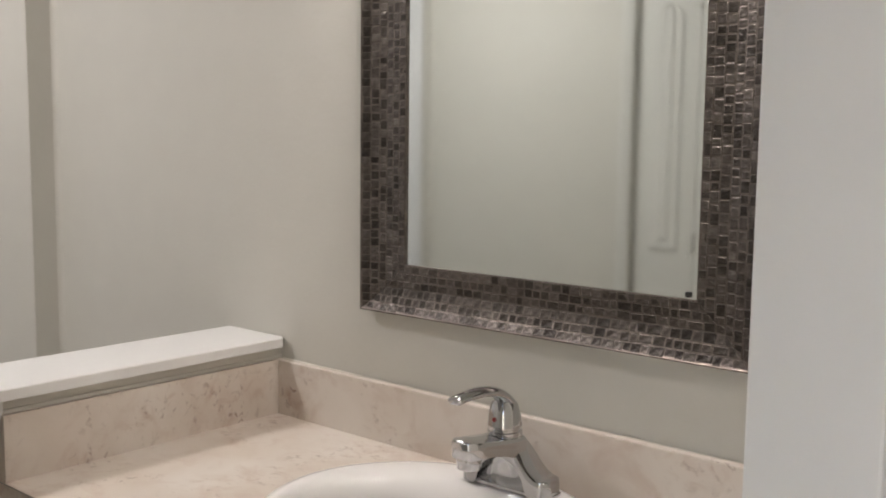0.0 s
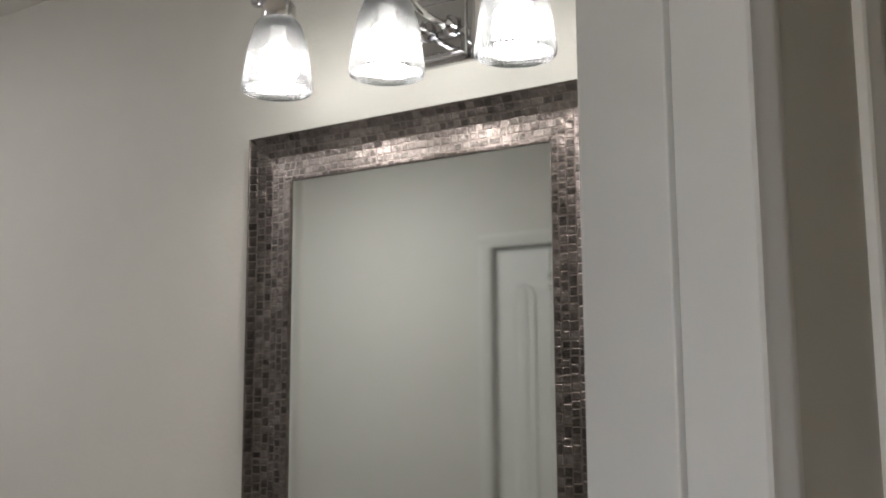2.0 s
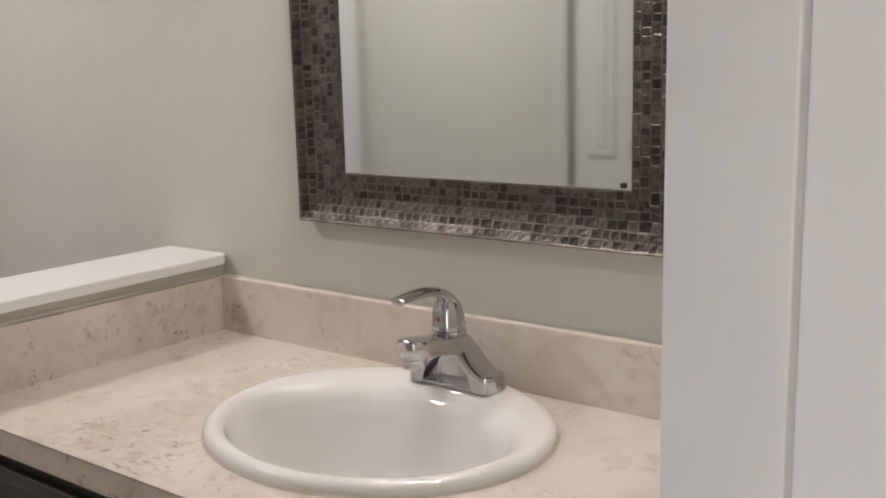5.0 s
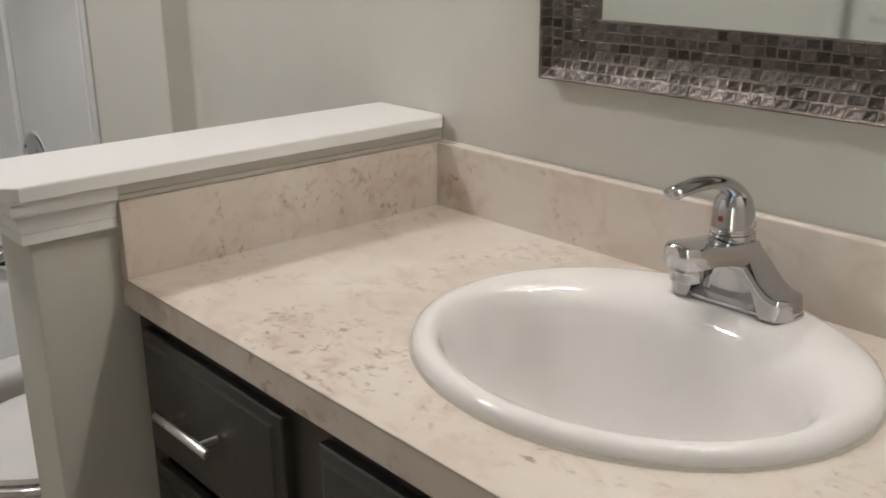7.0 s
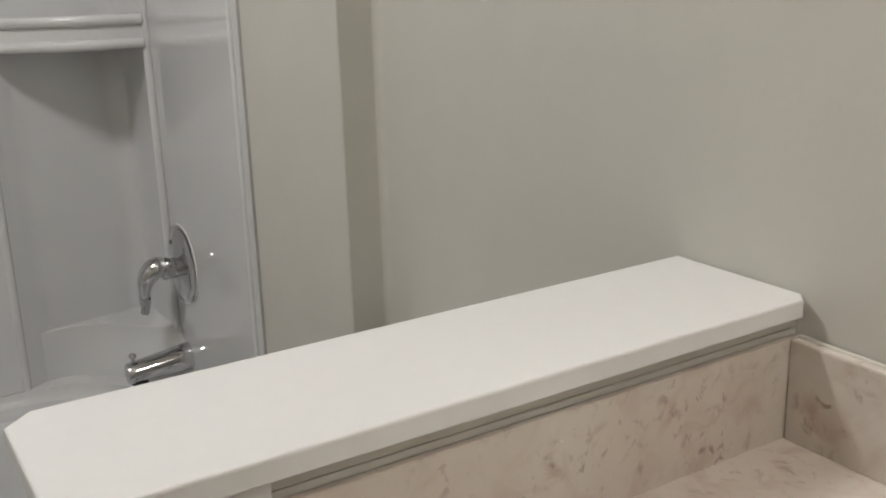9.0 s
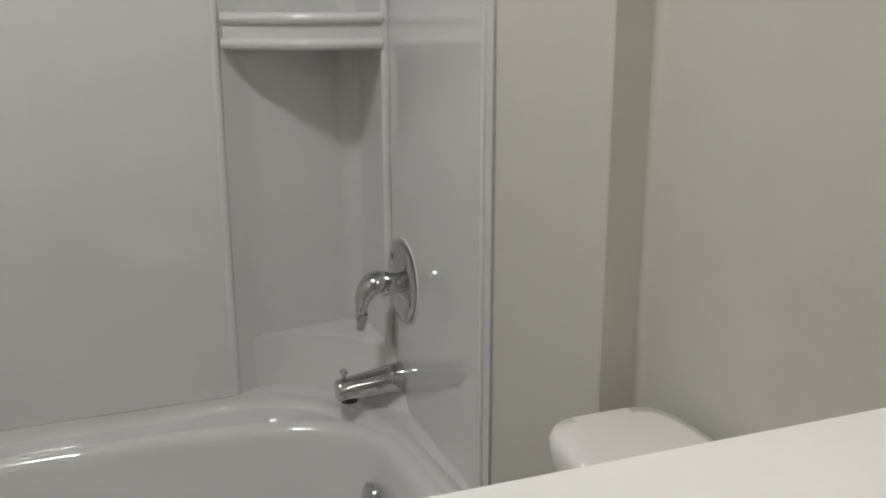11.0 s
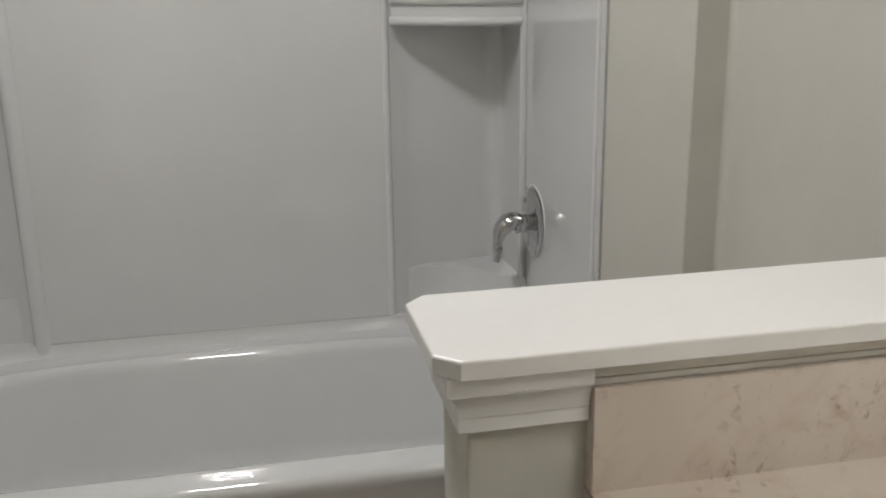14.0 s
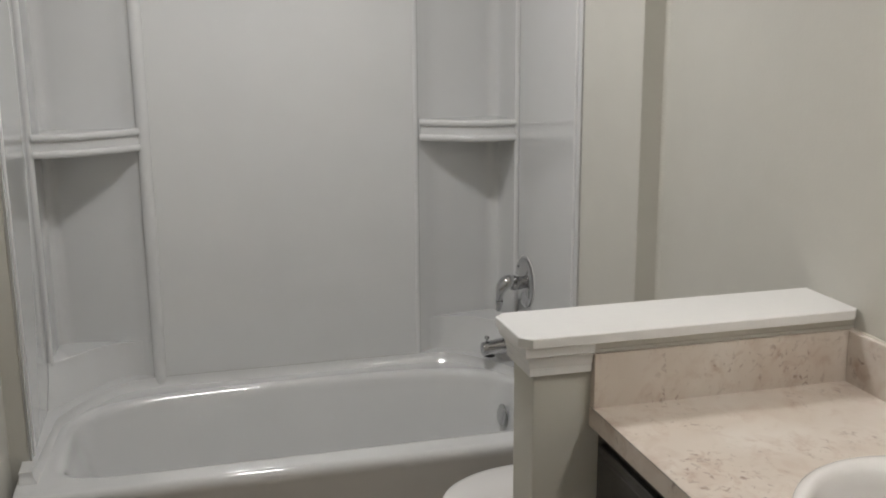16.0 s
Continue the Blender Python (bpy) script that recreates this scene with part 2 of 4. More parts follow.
# ---- plan ----
CEIL = 2.28
EAST, EAST_HALL = 1.250, 1.334          # faces of the wall with the doorway
DOOR_N, DOOR_S, DOOR_H = -0.815, -1.55, 2.0
SOUTH = -1.68
CHASE_X, CHASE_Y = -0.772, -0.067      # plumbing wall beside the tub
WEST = -1.76
HALL_E, HALL_N, HALL_S = 2.32, 1.3, -3.1

# ---- setting ----
setting("wall_north", boxed(WEST - 0.1, EAST, 0, 0.1, 0, CEIL), WALL, "warm greige painted wall behind the vanity mirror", "wall")
setting("wall_north_chase", boxed(WEST - 0.1, CHASE_X, CHASE_Y, 0.03, 0, CEIL + 0.02), WALL, "greige plumbing wall stepping out beside the tub", "wall")
setting("wall_west", boxed(WEST - 0.1, WEST, SOUTH - 0.02, CHASE_Y + 0.02, 0, CEIL + 0.02), WALL, "greige wall behind the tub surround", "wall")
bm = bmesh.new()
R = 0.016
arc = [(CHASE_X - 0.001 + R * (1 - math.cos(k * math.pi / 16)), -R * (1 - math.sin(k * math.pi / 16))) for k in range(9)]
loft([[(x, y, z) for x, y in arc + [(CHASE_X - 0.001, 0.001)]] for z in (0.0, CEIL)], bm=bm)
setting("wall_corner_fillet", bm, WALL, "greige plaster easing the inside corner", "wall", smooth=40)
CL0, CL1, CLH = -0.225, 0.636, 1.905    # closet opening in the south wall
bm = bmesh.new()
box(bm, WEST - 0.1, CL0, SOUTH - 0.1, SOUTH, 0, CEIL)
box(bm, CL0, CL1, SOUTH - 0.1, SOUTH, CLH, CEIL)
box(bm, CL1, EAST_HALL, SOUTH - 0.1, SOUTH, 0, CEIL)
box(bm, CL0, CL1, SOUTH - 0.14, SOUTH - 0.1, 0, CLH)
setting("wall_south", bm, WALL, "greige wall with a closet opening", "wall")
bm = bmesh.new()
box(bm, EAST, EAST_HALL, DOOR_N + 0.02, 0.1, 0, CEIL)
box(bm, EAST, EAST_HALL, SOUTH, DOOR_S - 0.02, 0, CEIL)
box(bm, EAST, EAST_HALL, DOOR_S - 0.02, DOOR_N + 0.02, DOOR_H + 0.02, CEIL)
setting("wall_east", bm, WALL, "greige wall with the bathroom doorway", "wall")
bm = bmesh.new()
box(bm, EAST, EAST_HALL, 0.1, HALL_N, 0, CEIL)
box(bm, EAST, EAST_HALL, HALL_S, SOUTH - 0.1, 0, CEIL)
setting("wall_hall_west", bm, WALL, "unseen greige hallway wall, added to limit the daylight beside the doorway", "wall")
# out of view; added, with HALL_E chosen to trim daylight from the hall's end
setting("wall_hall_east_unseen", boxed(HALL_E, HALL_E + 0.1, HALL_S, HALL_N, 0, CEIL), WALL, "unseen greige hallway wall, added to limit the daylight", "wall")
setting("wall_hall_north", boxed(EAST, HALL_E + 0.1, HALL_N, HALL_N + 0.1, 0, CEIL), WALL, "greige wall at the end of the hallway", "wall")
setting("floor", boxed(WEST - 0.1, HALL_E + 0.1, HALL_S, HALL_N + 0.1, -0.1, 0), VINYL, "beige sheet vinyl floor", "floor")
setting("ceiling", boxed(WEST - 0.1, HALL_E + 0.1, HALL_S, HALL_N + 0.1, CEIL, CEIL + 0.1), CEILING, "white textured ceiling", "ceiling")


# ---- doorway ----
def casing_profile(w, t):
    """Moulded casing outline: u across from the opening, v out of the wall."""
    return [(0, 0), (0, t * 0.55), (w * 0.04, t * 0.75), (w * 0.16, t * 0.8), (w * 0.2, t * 0.62), (w * 0.26, t * 0.7), (w * 0.5, t * 0.78), (w * 0.62, t), (w * 0.94, t), (w, t * 0.85), (w, 0)]


def door_casing(name, wall_x, sign, y0, y1, height, base, label, w=0.07, t=0.016):
    """Three-sided casing round an opening between y0 < y1 on a wall facing sign x."""
    e = thing(name, base, label, "door casing", kind="structure")
    pr = casing_profile(w, t)
    part("casing_side", extrude(pr, lambda u, v, q: (wall_x + sign * v, y1 + u, q), 2, 0, height), TRIM, e, smooth=30)
    part("casing_side", extrude(pr, lambda u, v, q: (wall_x + sign * v, y0 - u, q), 2, 0, height), TRIM, e, smooth=30)
    part("casing_head", extrude(pr, lambda u, v, q: (wall_x + sign * v, q, height + u), 2, y0 - w, y1 + w), TRIM, e, smooth=30)
    return e


frame_e = thing("door_1", (EAST + 0.06, DOOR_N, 0), "white painted split door jamb with a rebated stop", "door frame", kind="structure")
STOP_X = 1.298
bm = bmesh.new()
box(bm, EAST - 0.004, STOP_X, DOOR_N, DOOR_N + 0.02, 0, DOOR_H, 0.0015)
part("jamb", bm, TRIM, frame_e)
part("jamb_rebate", boxed(STOP_X, EAST_HALL + 0.002, DOOR_N + 0.009, DOOR_N + 0.02, 0, DOOR_H, 0.001), TRIM, frame_e)
part("jamb", boxed(EAST - 0.004, STOP_X, DOOR_S - 0.02, DOOR_S, 0, DOOR_H, 0.0015), TRIM, frame_e)
part("jamb_rebate", boxed(STOP_X, EAST_HALL + 0.002, DOOR_S - 0.02, DOOR_S - 0.009, 0, DOOR_H, 0.001), TRIM, frame_e)
part("jamb_head", boxed(EAST - 0.004, EAST_HALL + 0.002, DOOR_S - 0.02, DOOR_N + 0.02, DOOR_H, DOOR_H + 0.02, 0.0015), TRIM, frame_e)
door_casing("trim_doorway", EAST_HALL, 1, DOOR_S - 0.006, DOOR_N + 0.006, DOOR_H + 0.006, (EAST_HALL, DOOR_N, 0), "white moulded casing on the hallway side of the doorway", 0.056, 0.011)
tc = thing("trim_hall", (EAST_HALL, -0.40, 0), "white moulded trim strip on the hallway wall", "wall trim", kind="structure")
part("strip", extrude(casing_profile(0.08, 0.014), lambda u, v, q: (EAST_HALL + v, -0.448 + u, q), 2, 0, CEIL - 0.004), TRIM, tc, smooth=30)


# ---- closet ----
def arch_outline(x0, x1, z0, z1, rise, n=9):
    pts = [(x0, z0), (x1, z0), (x1, z1 - rise)]
    for i in range(1, n):
        k = i / n
        pts.append((x1 + (x0 - x1) * k, z1 - rise + rise * math.sin(math.pi * k) ** 0.8))
    pts.append((x0, z1 - rise))
    return pts


def inset_outline(pts, d):
    cx = sum(p[0] for p in pts) / len(pts)
    cz = sum(p[1] for p in pts) / len(pts)
    w = max(abs(p[0] - cx) for p in pts)
    h = max(abs(p[1] - cz) for p in pts)
    return [(cx + (p[0] - cx) * (w - d) / w, cz + (p[1] - cz) * (h - d) / h) for p in pts]


closet = thing("closet_door", ((CL0 + CL1) / 2, SOUTH, 0), "white bifold closet door with arched raised panels", "closet door")
LEAF = (CL1 - CL0 - 0.012) / 4
for i in range(4):
    a = CL0 + 0.006 + i * LEAF + 0.0015
    b = a + LEAF - 0.003
    leaf = part("door_leaf", boxed(a, b, SOUTH - 0.045, SOUTH - 0.018, 0.012, CLH - 0.008, 0.002), LEAF_PAINT, closet)
    for z0, z1, rise in ((0.2, 0.86, 0.0001), (1.0, 1.775, 0.035)):
        o = arch_outline(a + 0.055, b - 0.055, z0, z1, rise)
        rings = [(0, 0.0), (0.004, 0.006), (0.014, 0.006), (0.03, 0.001), (0.038, 0.007)]
        part("raised_panel", loft([[(x, SOUTH - 0.018 + h, z) for x, z in inset_outline(o, d)] for d, h in rings], caps=(False, True)), LEAF_PAINT, leaf, smooth=30)
    if i in (1, 3):
        for hz in (0.25, 1.0, 1.75):
            part("hinge", lathe([(0.005, 0), (0.005, 0.06)], (a - 0.0015, SOUTH - 0.015, hz), n=10), NICKEL, leaf)
cc = thing("trim_closet", (CL0, SOUTH, 0), "white moulded casing round the closet opening", "door casing", kind="structure")
pr = casing_profile(0.045, 0.012)
part("casing_side", extrude(pr, lambda u, v, q: (CL0 - u, SOUTH + v, q), 2, 0, CLH), LEAF_PAINT, cc, smooth=30)
part("casing_side", extrude(pr, lambda u, v, q: (CL1 + u, SOUTH + v, q), 2, 0, CLH), LEAF_PAINT, cc, smooth=30)
part("casing_head", extrude(pr, lambda u, v, q: (q, SOUTH + v, CLH + u), 2, CL0 - 0.045, CL1 + 0.045), LEAF_PAINT, cc, smooth=30)

# ---- half wall ----
PW0, PW1, PWY, CAPZ = -0.104, 0.0, -0.632, 0.981
cap = thing("half_wall", (-0.05, -0.33, 0), "greige half wall with a white clipped-corner cap and crown moulding", "half wall")
part("wall_body", boxed(PW0, PW1, PWY, -0.001, 0, CAPZ - 0.0182, 0.003), WALL, cap, "greige painted half wall")
CX0, CX1, CY = -0.138, 0.030, -0.664
CH = 0.020
outline = [(CX0, -0.002), (CX0, CY + CH), (CX0 + CH, CY), (CX1 - CH, CY), (CX1, CY + CH), (CX1, -0.014), (CX1 - 0.012, -0.002)]


def shrink(pts, d):
    cx, cy = (CX0 + CX1) / 2, CY / 2
    return [(cx + (x - cx) * (1 - d / (CX1 - CX0) * 2), cy + (y - cy) * (1 - d / abs(CY) * 2)) for x, y in pts]


part("cap_board", loft([[(x, y, z) for x, y in shrink(outline, d)] for d, z in ((0.001, CAPZ - 0.018), (0, CAPZ - 0.017), (0, CAPZ - 0.0024), (0.0006, CAPZ - 0.0008), (0.0020, CAPZ))]), CAPM, cap, smooth=20)
crown_pr = [(0.0, -0.056), (0.0095, -0.056), (0.010, -0.0555), (0.010, -0.0435), (0.0088, -0.0425), (0.0105, -0.0415), (0.0112, -0.035), (0.0135, -0.027), (0.0175, -0.0205), (0.0205, -0.0185), (0.0195, -0.0172), (0.0215, -0.0162), (0.0215, 0.0), (0.0, 0.0)]


def crown_loop(px, py, dx, dy):
    return [(px + dx * u, py + dy * u, CAPZ - 0.0182 + v) for u, v in crown_pr]


part("crown_face", loft([crown_loop(PW1 + 0.0005, -0.5268, 1, 0), crown_loop(PW1 + 0.0005, PWY - 0.0005, 1, -1)]), TRIM, cap, smooth=25)
part("crown_face", loft([crown_loop(PW1 + 0.0005, PWY - 0.0005, 1, -1), crown_loop(PW0 - 0.0005, PWY - 0.0005, -1, -1)]), TRIM, cap, smooth=25)
part("crown_face", loft([crown_loop(PW0 - 0.0005, PWY - 0.0005, -1, -1), crown_loop(PW0 - 0.0005, -0.003, -1, 0)]), TRIM, cap, smooth=25)

# ---- vanity ----
ZC = 0.84
FRONT = -0.526
VX0, VX1 = 0.001, EAST - 0.002
SX, SY, SA, SB = 0.582, -0.238, 0.244, 0.213
top = thing("countertop", (0.57, -0.27, ZC - 0.038), "beige stone-look laminate countertop with a square front edge", "countertop")
# the slab with an oval cut-out
N = 72
bm = bmesh.new()
hole = ellipse(SX, SY, SA - 0.02, SB - 0.02, ZC, N)
rim = []
for hx, hy, _ in hole:
    dx, dy = hx - SX, hy - SY
    k = min(((VX1 if dx > 0 else VX0) - SX) / dx if abs(dx) > 1e-6 else 1e9, ((-0.001 if dy > 0 else FRONT) - SY) / dy if abs(dy) > 1e-6 else 1e9)
    rim.append([SX + dx * k, SY + dy * k])
for cx, cy in ((VX0, FRONT), (VX1, FRONT), (VX0, -0.001), (VX1, -0.001)):
    j = min(range(N), key=lambda i: (rim[i][0] - cx) ** 2 + (rim[i][1] - cy) ** 2)
    rim[j] = [cx, cy]
loft([[(x, y, ZC - 0.038) for x, y, _ in hole], hole, [(x, y, ZC) for x, y in rim], [(x, y, ZC - 0.038) for x, y in rim]], caps=(False, False), bm=bm)
part("slab", bm, LAMINATE, top)
part("edge_seam", boxed(VX0, VX1, FRONT - 0.0006, FRONT + 0.001, ZC - 0.0022, ZC - 0.0008), SEAM, top)
bs = thing("backsplash", (0.57, -0.01, ZC), "beige stone-look laminate backsplash along the mirror wall", "backsplash")
part("board", boxed(0.0205, VX1, -0.016, -0.0005, ZC - 0.0010, ZC + 0.1, 0.0025), LAMINATE, bs)
bmc = bmesh.new()
rng = random.Random(3)
pts = [(0.022 + i * 0.0275, -0.0035 - rng.random() * 0.002, ZC + 0.0994) for i in range(40)]
tube(pts, [0.0032 - 0.0017 * min(1, i / 12) + rng.random() * 0.0006 for i in range(40)], 8, bm=bmc)
part("caulk_bead", bmc, CAULK, bs, "uneven caulk bead", smooth=60)
ss = thing("side_splash", (0.01, -0.27, ZC), "beige stone-look laminate splash against the half wall", "backsplash")
part("board", boxed(0.0015, 0.0195, FRONT + 0.0006, -0.0005, ZC - 0.0010, ZC + 0.1, 0.0012), LAMINATE, ss)
part("filler_strip", boxed(0.0008, 0.0138, FRONT + 0.001, -0.0008, ZC + 0.1078, CAPZ - 0.0188, 0.001), WALL, ss, "painted strip under the cap")
part("top_bead", boxed(0.001, 0.0145, FRONT + 0.002, -0.0010, ZC + 0.1003, ZC + 0.1075, 0.002), WALL, ss, "painted bead over the splash")

cab = thing("vanity_cabinet", (0.57, -0.26, 0), "dark espresso vanity cabinet with slab drawers and doors", "vanity")
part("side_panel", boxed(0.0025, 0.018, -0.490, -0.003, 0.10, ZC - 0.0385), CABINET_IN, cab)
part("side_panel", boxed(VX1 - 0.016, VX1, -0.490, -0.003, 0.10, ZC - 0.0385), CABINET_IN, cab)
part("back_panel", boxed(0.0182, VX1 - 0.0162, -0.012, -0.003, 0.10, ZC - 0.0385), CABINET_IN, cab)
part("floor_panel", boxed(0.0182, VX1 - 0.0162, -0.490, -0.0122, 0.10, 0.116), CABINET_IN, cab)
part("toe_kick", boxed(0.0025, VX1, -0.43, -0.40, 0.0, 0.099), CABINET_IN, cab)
part("face_rail", boxed(0.0025, VX1, -0.508, -0.4905, 0.765, ZC - 0.0386), ESPRESSO, cab)
part("face_rail", boxed(0.0025, VX1, -0.508, -0.4905, 0.10, 0.155), ESPRESSO, cab)
for x0, x1 in ((0.0025, 0.045), (0.350, 0.435), (0.755, 0.83), (1.185, VX1)):
    part("face_stile", boxed(x0, x1, -0.508, -0.4905, 0.1552, 0.7648), ESPRESSO, cab)


def slab_front(name, x0, x1, z0, z1, handle):
    """A slab front with a stepped, eased border and a bar pull."""
    ring = lambda d, y: [(x0 + d, y, z0 + d), (x1 - d, y, z0 + d), (x1 - d, y, z1 - d), (x0 + d, y, z1 - d)]
    f = part(name, loft([ring(0, -0.5085), ring(0, -0.519), ring(0.002, -0.521), ring(0.010, -0.5235), ring(0.013, -0.526), ring(0.016, -0.527)]), ESPRESSO, cab, smooth=25)
    (hx, hz), upright = handle
    L = 0.064
    d = (0, 0, 1) if upright else (1, 0, 0)
    at = lambda k: (hx + d[0] * k, -0.554, hz + d[2] * k)
    bmh = tube([at(-L), at(-L + 0.002), at(L - 0.002), at(L)], [0.0045, 0.0058, 0.0058, 0.0045], 16, up=(0, 1, 0))
    for k in (-0.038, 0.038):
        p = at(k)
        tube([(p[0], -0.5276, p[2]), (p[0], -0.553, p[2])], 0.0042, 12, bm=bmh)
    part("handle", bmh, NICKEL, f, "brushed nickel bar pull", smooth=40)


slab_front("drawer", 0.034, 0.358, 0.612, 0.778, ((0.188, 0.703), False))
slab_front("drawer", 0.034, 0.358, 0.390, 0.590, ((0.188, 0.49), False))
slab_front("drawer", 0.034, 0.358, 0.145, 0.368, ((0.188, 0.26), False))
slab_front("cabinet_door", 0.425, 0.790, 0.145, 0.778, ((0.745, 0.66), True))
slab_front("cabinet_door", 0.812, 1.205, 0.145, 0.778, ((0.857, 0.66), True))

# ---- sink and faucet ----
sink = thing("sink", (SX, SY, ZC), "white porcelain oval drop-in sink", "sink")
prof = [(1.0, 0, 0.0005), (1.004, 0, 0.006), (0.992, 0, 0.0125), (0.965, 0, 0.0165), (0.93, 0, 0.0175), (0.90, -0.006, 0.0165), (0.868, -0.011, 0.0132), (0.838, -0.015, 0.0060), (0.812, -0.018, -0.012), (0.785, -0.020, -0.038), (0.74, -0.020, -0.072), (0.67, -0.019, -0.104), (0.56, -0.016, -0.130), (0.41, -0.012, -0.148), (0.23, -0.006, -0.160), (0.095, -0.004, -0.165)]
loops = []
for s, dy, z in prof:
    wide = max(0.0, min(1.0, (0.93 - s) / 0.1))
    loops.append(ellipse(SX, SY + dy - wide * 0.014, SA * s, SB * (s - wide * 0.13), ZC + z, 72))
bowl = loft(loops, caps=(False, True))
part("bowl", bowl, PORCELAIN, sink, smooth=60)
part("drain", lathe([(0.022, -0.002), (0.022, 0.003), (0.016, 0.005), (0.005, 0.004)], (SX, SY - 0.016, ZC - 0.164), n=28), CHROME, sink, smooth=30)
bmc = loft([ellipse(SX, SY, SA * k, SB * k, ZC + h, 72) for k, h in ((1.012, 0.0004), (1.006, 0.003), (0.99, 0.004))], caps=(False, False))
part("caulk_ring", bmc, CAULK, sink, "thin caulk line", smooth=50)

FX, FY, FZ = 0.591, -0.074, ZC + 0.0165
fau = thing("faucet", (FX, FY, FZ), "polished chrome single-lever centerset faucet", "faucet")
# a bridge-shaped body: rounded end lobes, the front scooped out in an arch below the spout
body = []
for i in range(41):
    t = -1 + 2 * i / 40
    u = abs(t)
    half = 0.0255 * (1 - (max(0, u - 0.80) / 0.20) ** 2 * 0.6)
    h = 0.026 + 0.050 * (0.5 + 0.5 * math.cos(math.pi * min(u / 0.82, 1))) - (max(0, u - 0.9) / 0.1) ** 2 * 0.006
    arch = 0.046 * math.sqrt(max(0.0, 1 - (u / 0.56) ** 2))
    deep = -half + 0.020 * min(1.0, arch / 0.012)
    arch = max(arch, 0.0012)
    sec = [(deep, 0), (deep, arch * 0.75), (deep * 0.75 - half * 0.25, arch * 0.94), (-half, arch), (-half, max(h * 0.66, arch + 0.0006)), (-half * 0.92, h * 0.9), (-half * 0.62, h * 0.985), (0, h), (half * 0.6, h * 0.985), (half * 0.9, h * 0.88), (half, h * 0.62), (half, 0)]
    body.append([(FX + 0.076 * t, FY + p, FZ + q) for p, q in sec])
part("base_body", loft(body), CHROME, fau, smooth=42)
part("base_flange", loft([ellipse(FX, FY + 0.004, p, q, FZ + z, 56, 3.2) for p, q, z in ((0.078, 0.024, -0.0005), (0.078, 0.024, 0.003), (0.076, 0.022, 0.004))]), CHROME, fau, smooth=40)
spout = []
for t, w, z0, z1 in ((0.0, 0.027, 0.046, 0.0765), (0.022, 0.0265, 0.050, 0.0775), (0.045, 0.0255, 0.057, 0.0800), (0.068, 0.0245, 0.0620, 0.0835), (0.088, 0.0242, 0.0640, 0.0865), (0.100, 0.0228, 0.0645, 0.0880), (0.109, 0.0188, 0.0645, 0.0885), (0.1145, 0.0120, 0.0650, 0.0882), (0.1165, 0.0035, 0.0655, 0.0875)):
    y = FY - t
    m = (z0 + z1) / 2
    spout.append([(FX - w, y, FZ + m), (FX - w * 0.98, y, FZ + z1 - 0.004), (FX - w * 0.88, y, FZ + z1 - 0.0008), (FX, y, FZ + z1 + 0.0008), (FX + w * 0.88, y, FZ + z1 - 0.0008), (FX + w * 0.98, y, FZ + z1 - 0.004), (FX + w, y, FZ + m), (FX + w * 0.96, y, FZ + z0), (FX, y, FZ + z0 + 0.001), (FX - w * 0.96, y, FZ + z0)])
part("spout", loft(spout), CHROME, fau, smooth=45)
part("aerator", lathe([(0.013, 0), (0.0165, 0.0015), (0.0172, 0.003), (0.0172, 0.016), (0.0165, 0.0185)], (FX, FY - 0.094, FZ + 0.047), n=32), CHROME, fau, smooth=35)
NYF = FY - 0.017
part("neck", lathe([(0.027, 0.064), (0.0240, 0.073), (0.0216, 0.077), (0.0216, 0.080), (0.0235, 0.081), (0.0235, 0.084), (0.0216, 0.085), (0.0216, 0.088), (0.0232, 0.089), (0.0232, 0.094), (0.0226, 0.096), (0.0220, 0.110), (0.0190, 0.122), (0.012, 0.130)], (FX, NYF, FZ), n=36), CHROME, fau, smooth=35)
lev = spline([(FX, FY - 0.004, FZ + 0.070), (FX, FY - 0.003, FZ + 0.094), (FX, FY - 0.011, FZ + 0.119), (FX, FY - 0.032, FZ + 0.138), (FX, FY - 0.064, FZ + 0.1470), (FX, FY - 0.100, FZ + 0.1480), (FX, FY - 0.130, FZ + 0.1455)], 36)
rad = [0.0212 - 0.0102 * (i / (len(lev) - 1)) for i in range(len(lev))]
rad[-1] *= 0.6
part("lever", tube(lev, rad, 20, flat=0.5, up=(0, 0, 1)), CHROME, fau, "curved chrome lever", smooth=50)
part("temperature_mark", lathe([(0.0, 0), (0.0032, 0.0), (0.0032, 0.0012)], (FX, NYF - 0.0222, FZ + 0.103), (0, -1, 0), n=16), RED, fau, "small dark red dot")

# ---- mirror ----
MX0, MX1, MZ0, MZ1 = 0.2375, 0.915, 1.061, 1.867
IX0, IX1, IZ0, IZ1 = 0.326, 0.834, 1.141, 1.784
mir = thing("wall_mirror", ((MX0 + MX1) / 2, 0, MZ0), "framed wall mirror with a dark bronze mosaic frame", "mirror")
part("glass", boxed(IX0 - 0.01, IX1 + 0.01, -0.0068, -0.001, IZ0 - 0.01, IZ1 + 0.01), SILVER, mir, "silvered mirror glass")
# frame section: k runs from the outer edge to the sight edge, with the rise off the wall
SECTION = [(0.0, 0.0015), (0.0, 0.0232), (0.02, 0.0238), (0.06, 0.0206), (0.12, 0.0178), (0.46, 0.0094), (0.50, 0.0087), (0.56, 0.0085), (0.96, 0.0112), (1.0, 0.0109), (1.0, 0.0066)]


def section_at(k):
    pts = SECTION[1:-1]
    for (a, ha), (b, hb) in zip(pts, pts[1:]):
        if k <= b:
            return ha + (hb - ha) * (k - a) / (b - a)
    return pts[-1][1]


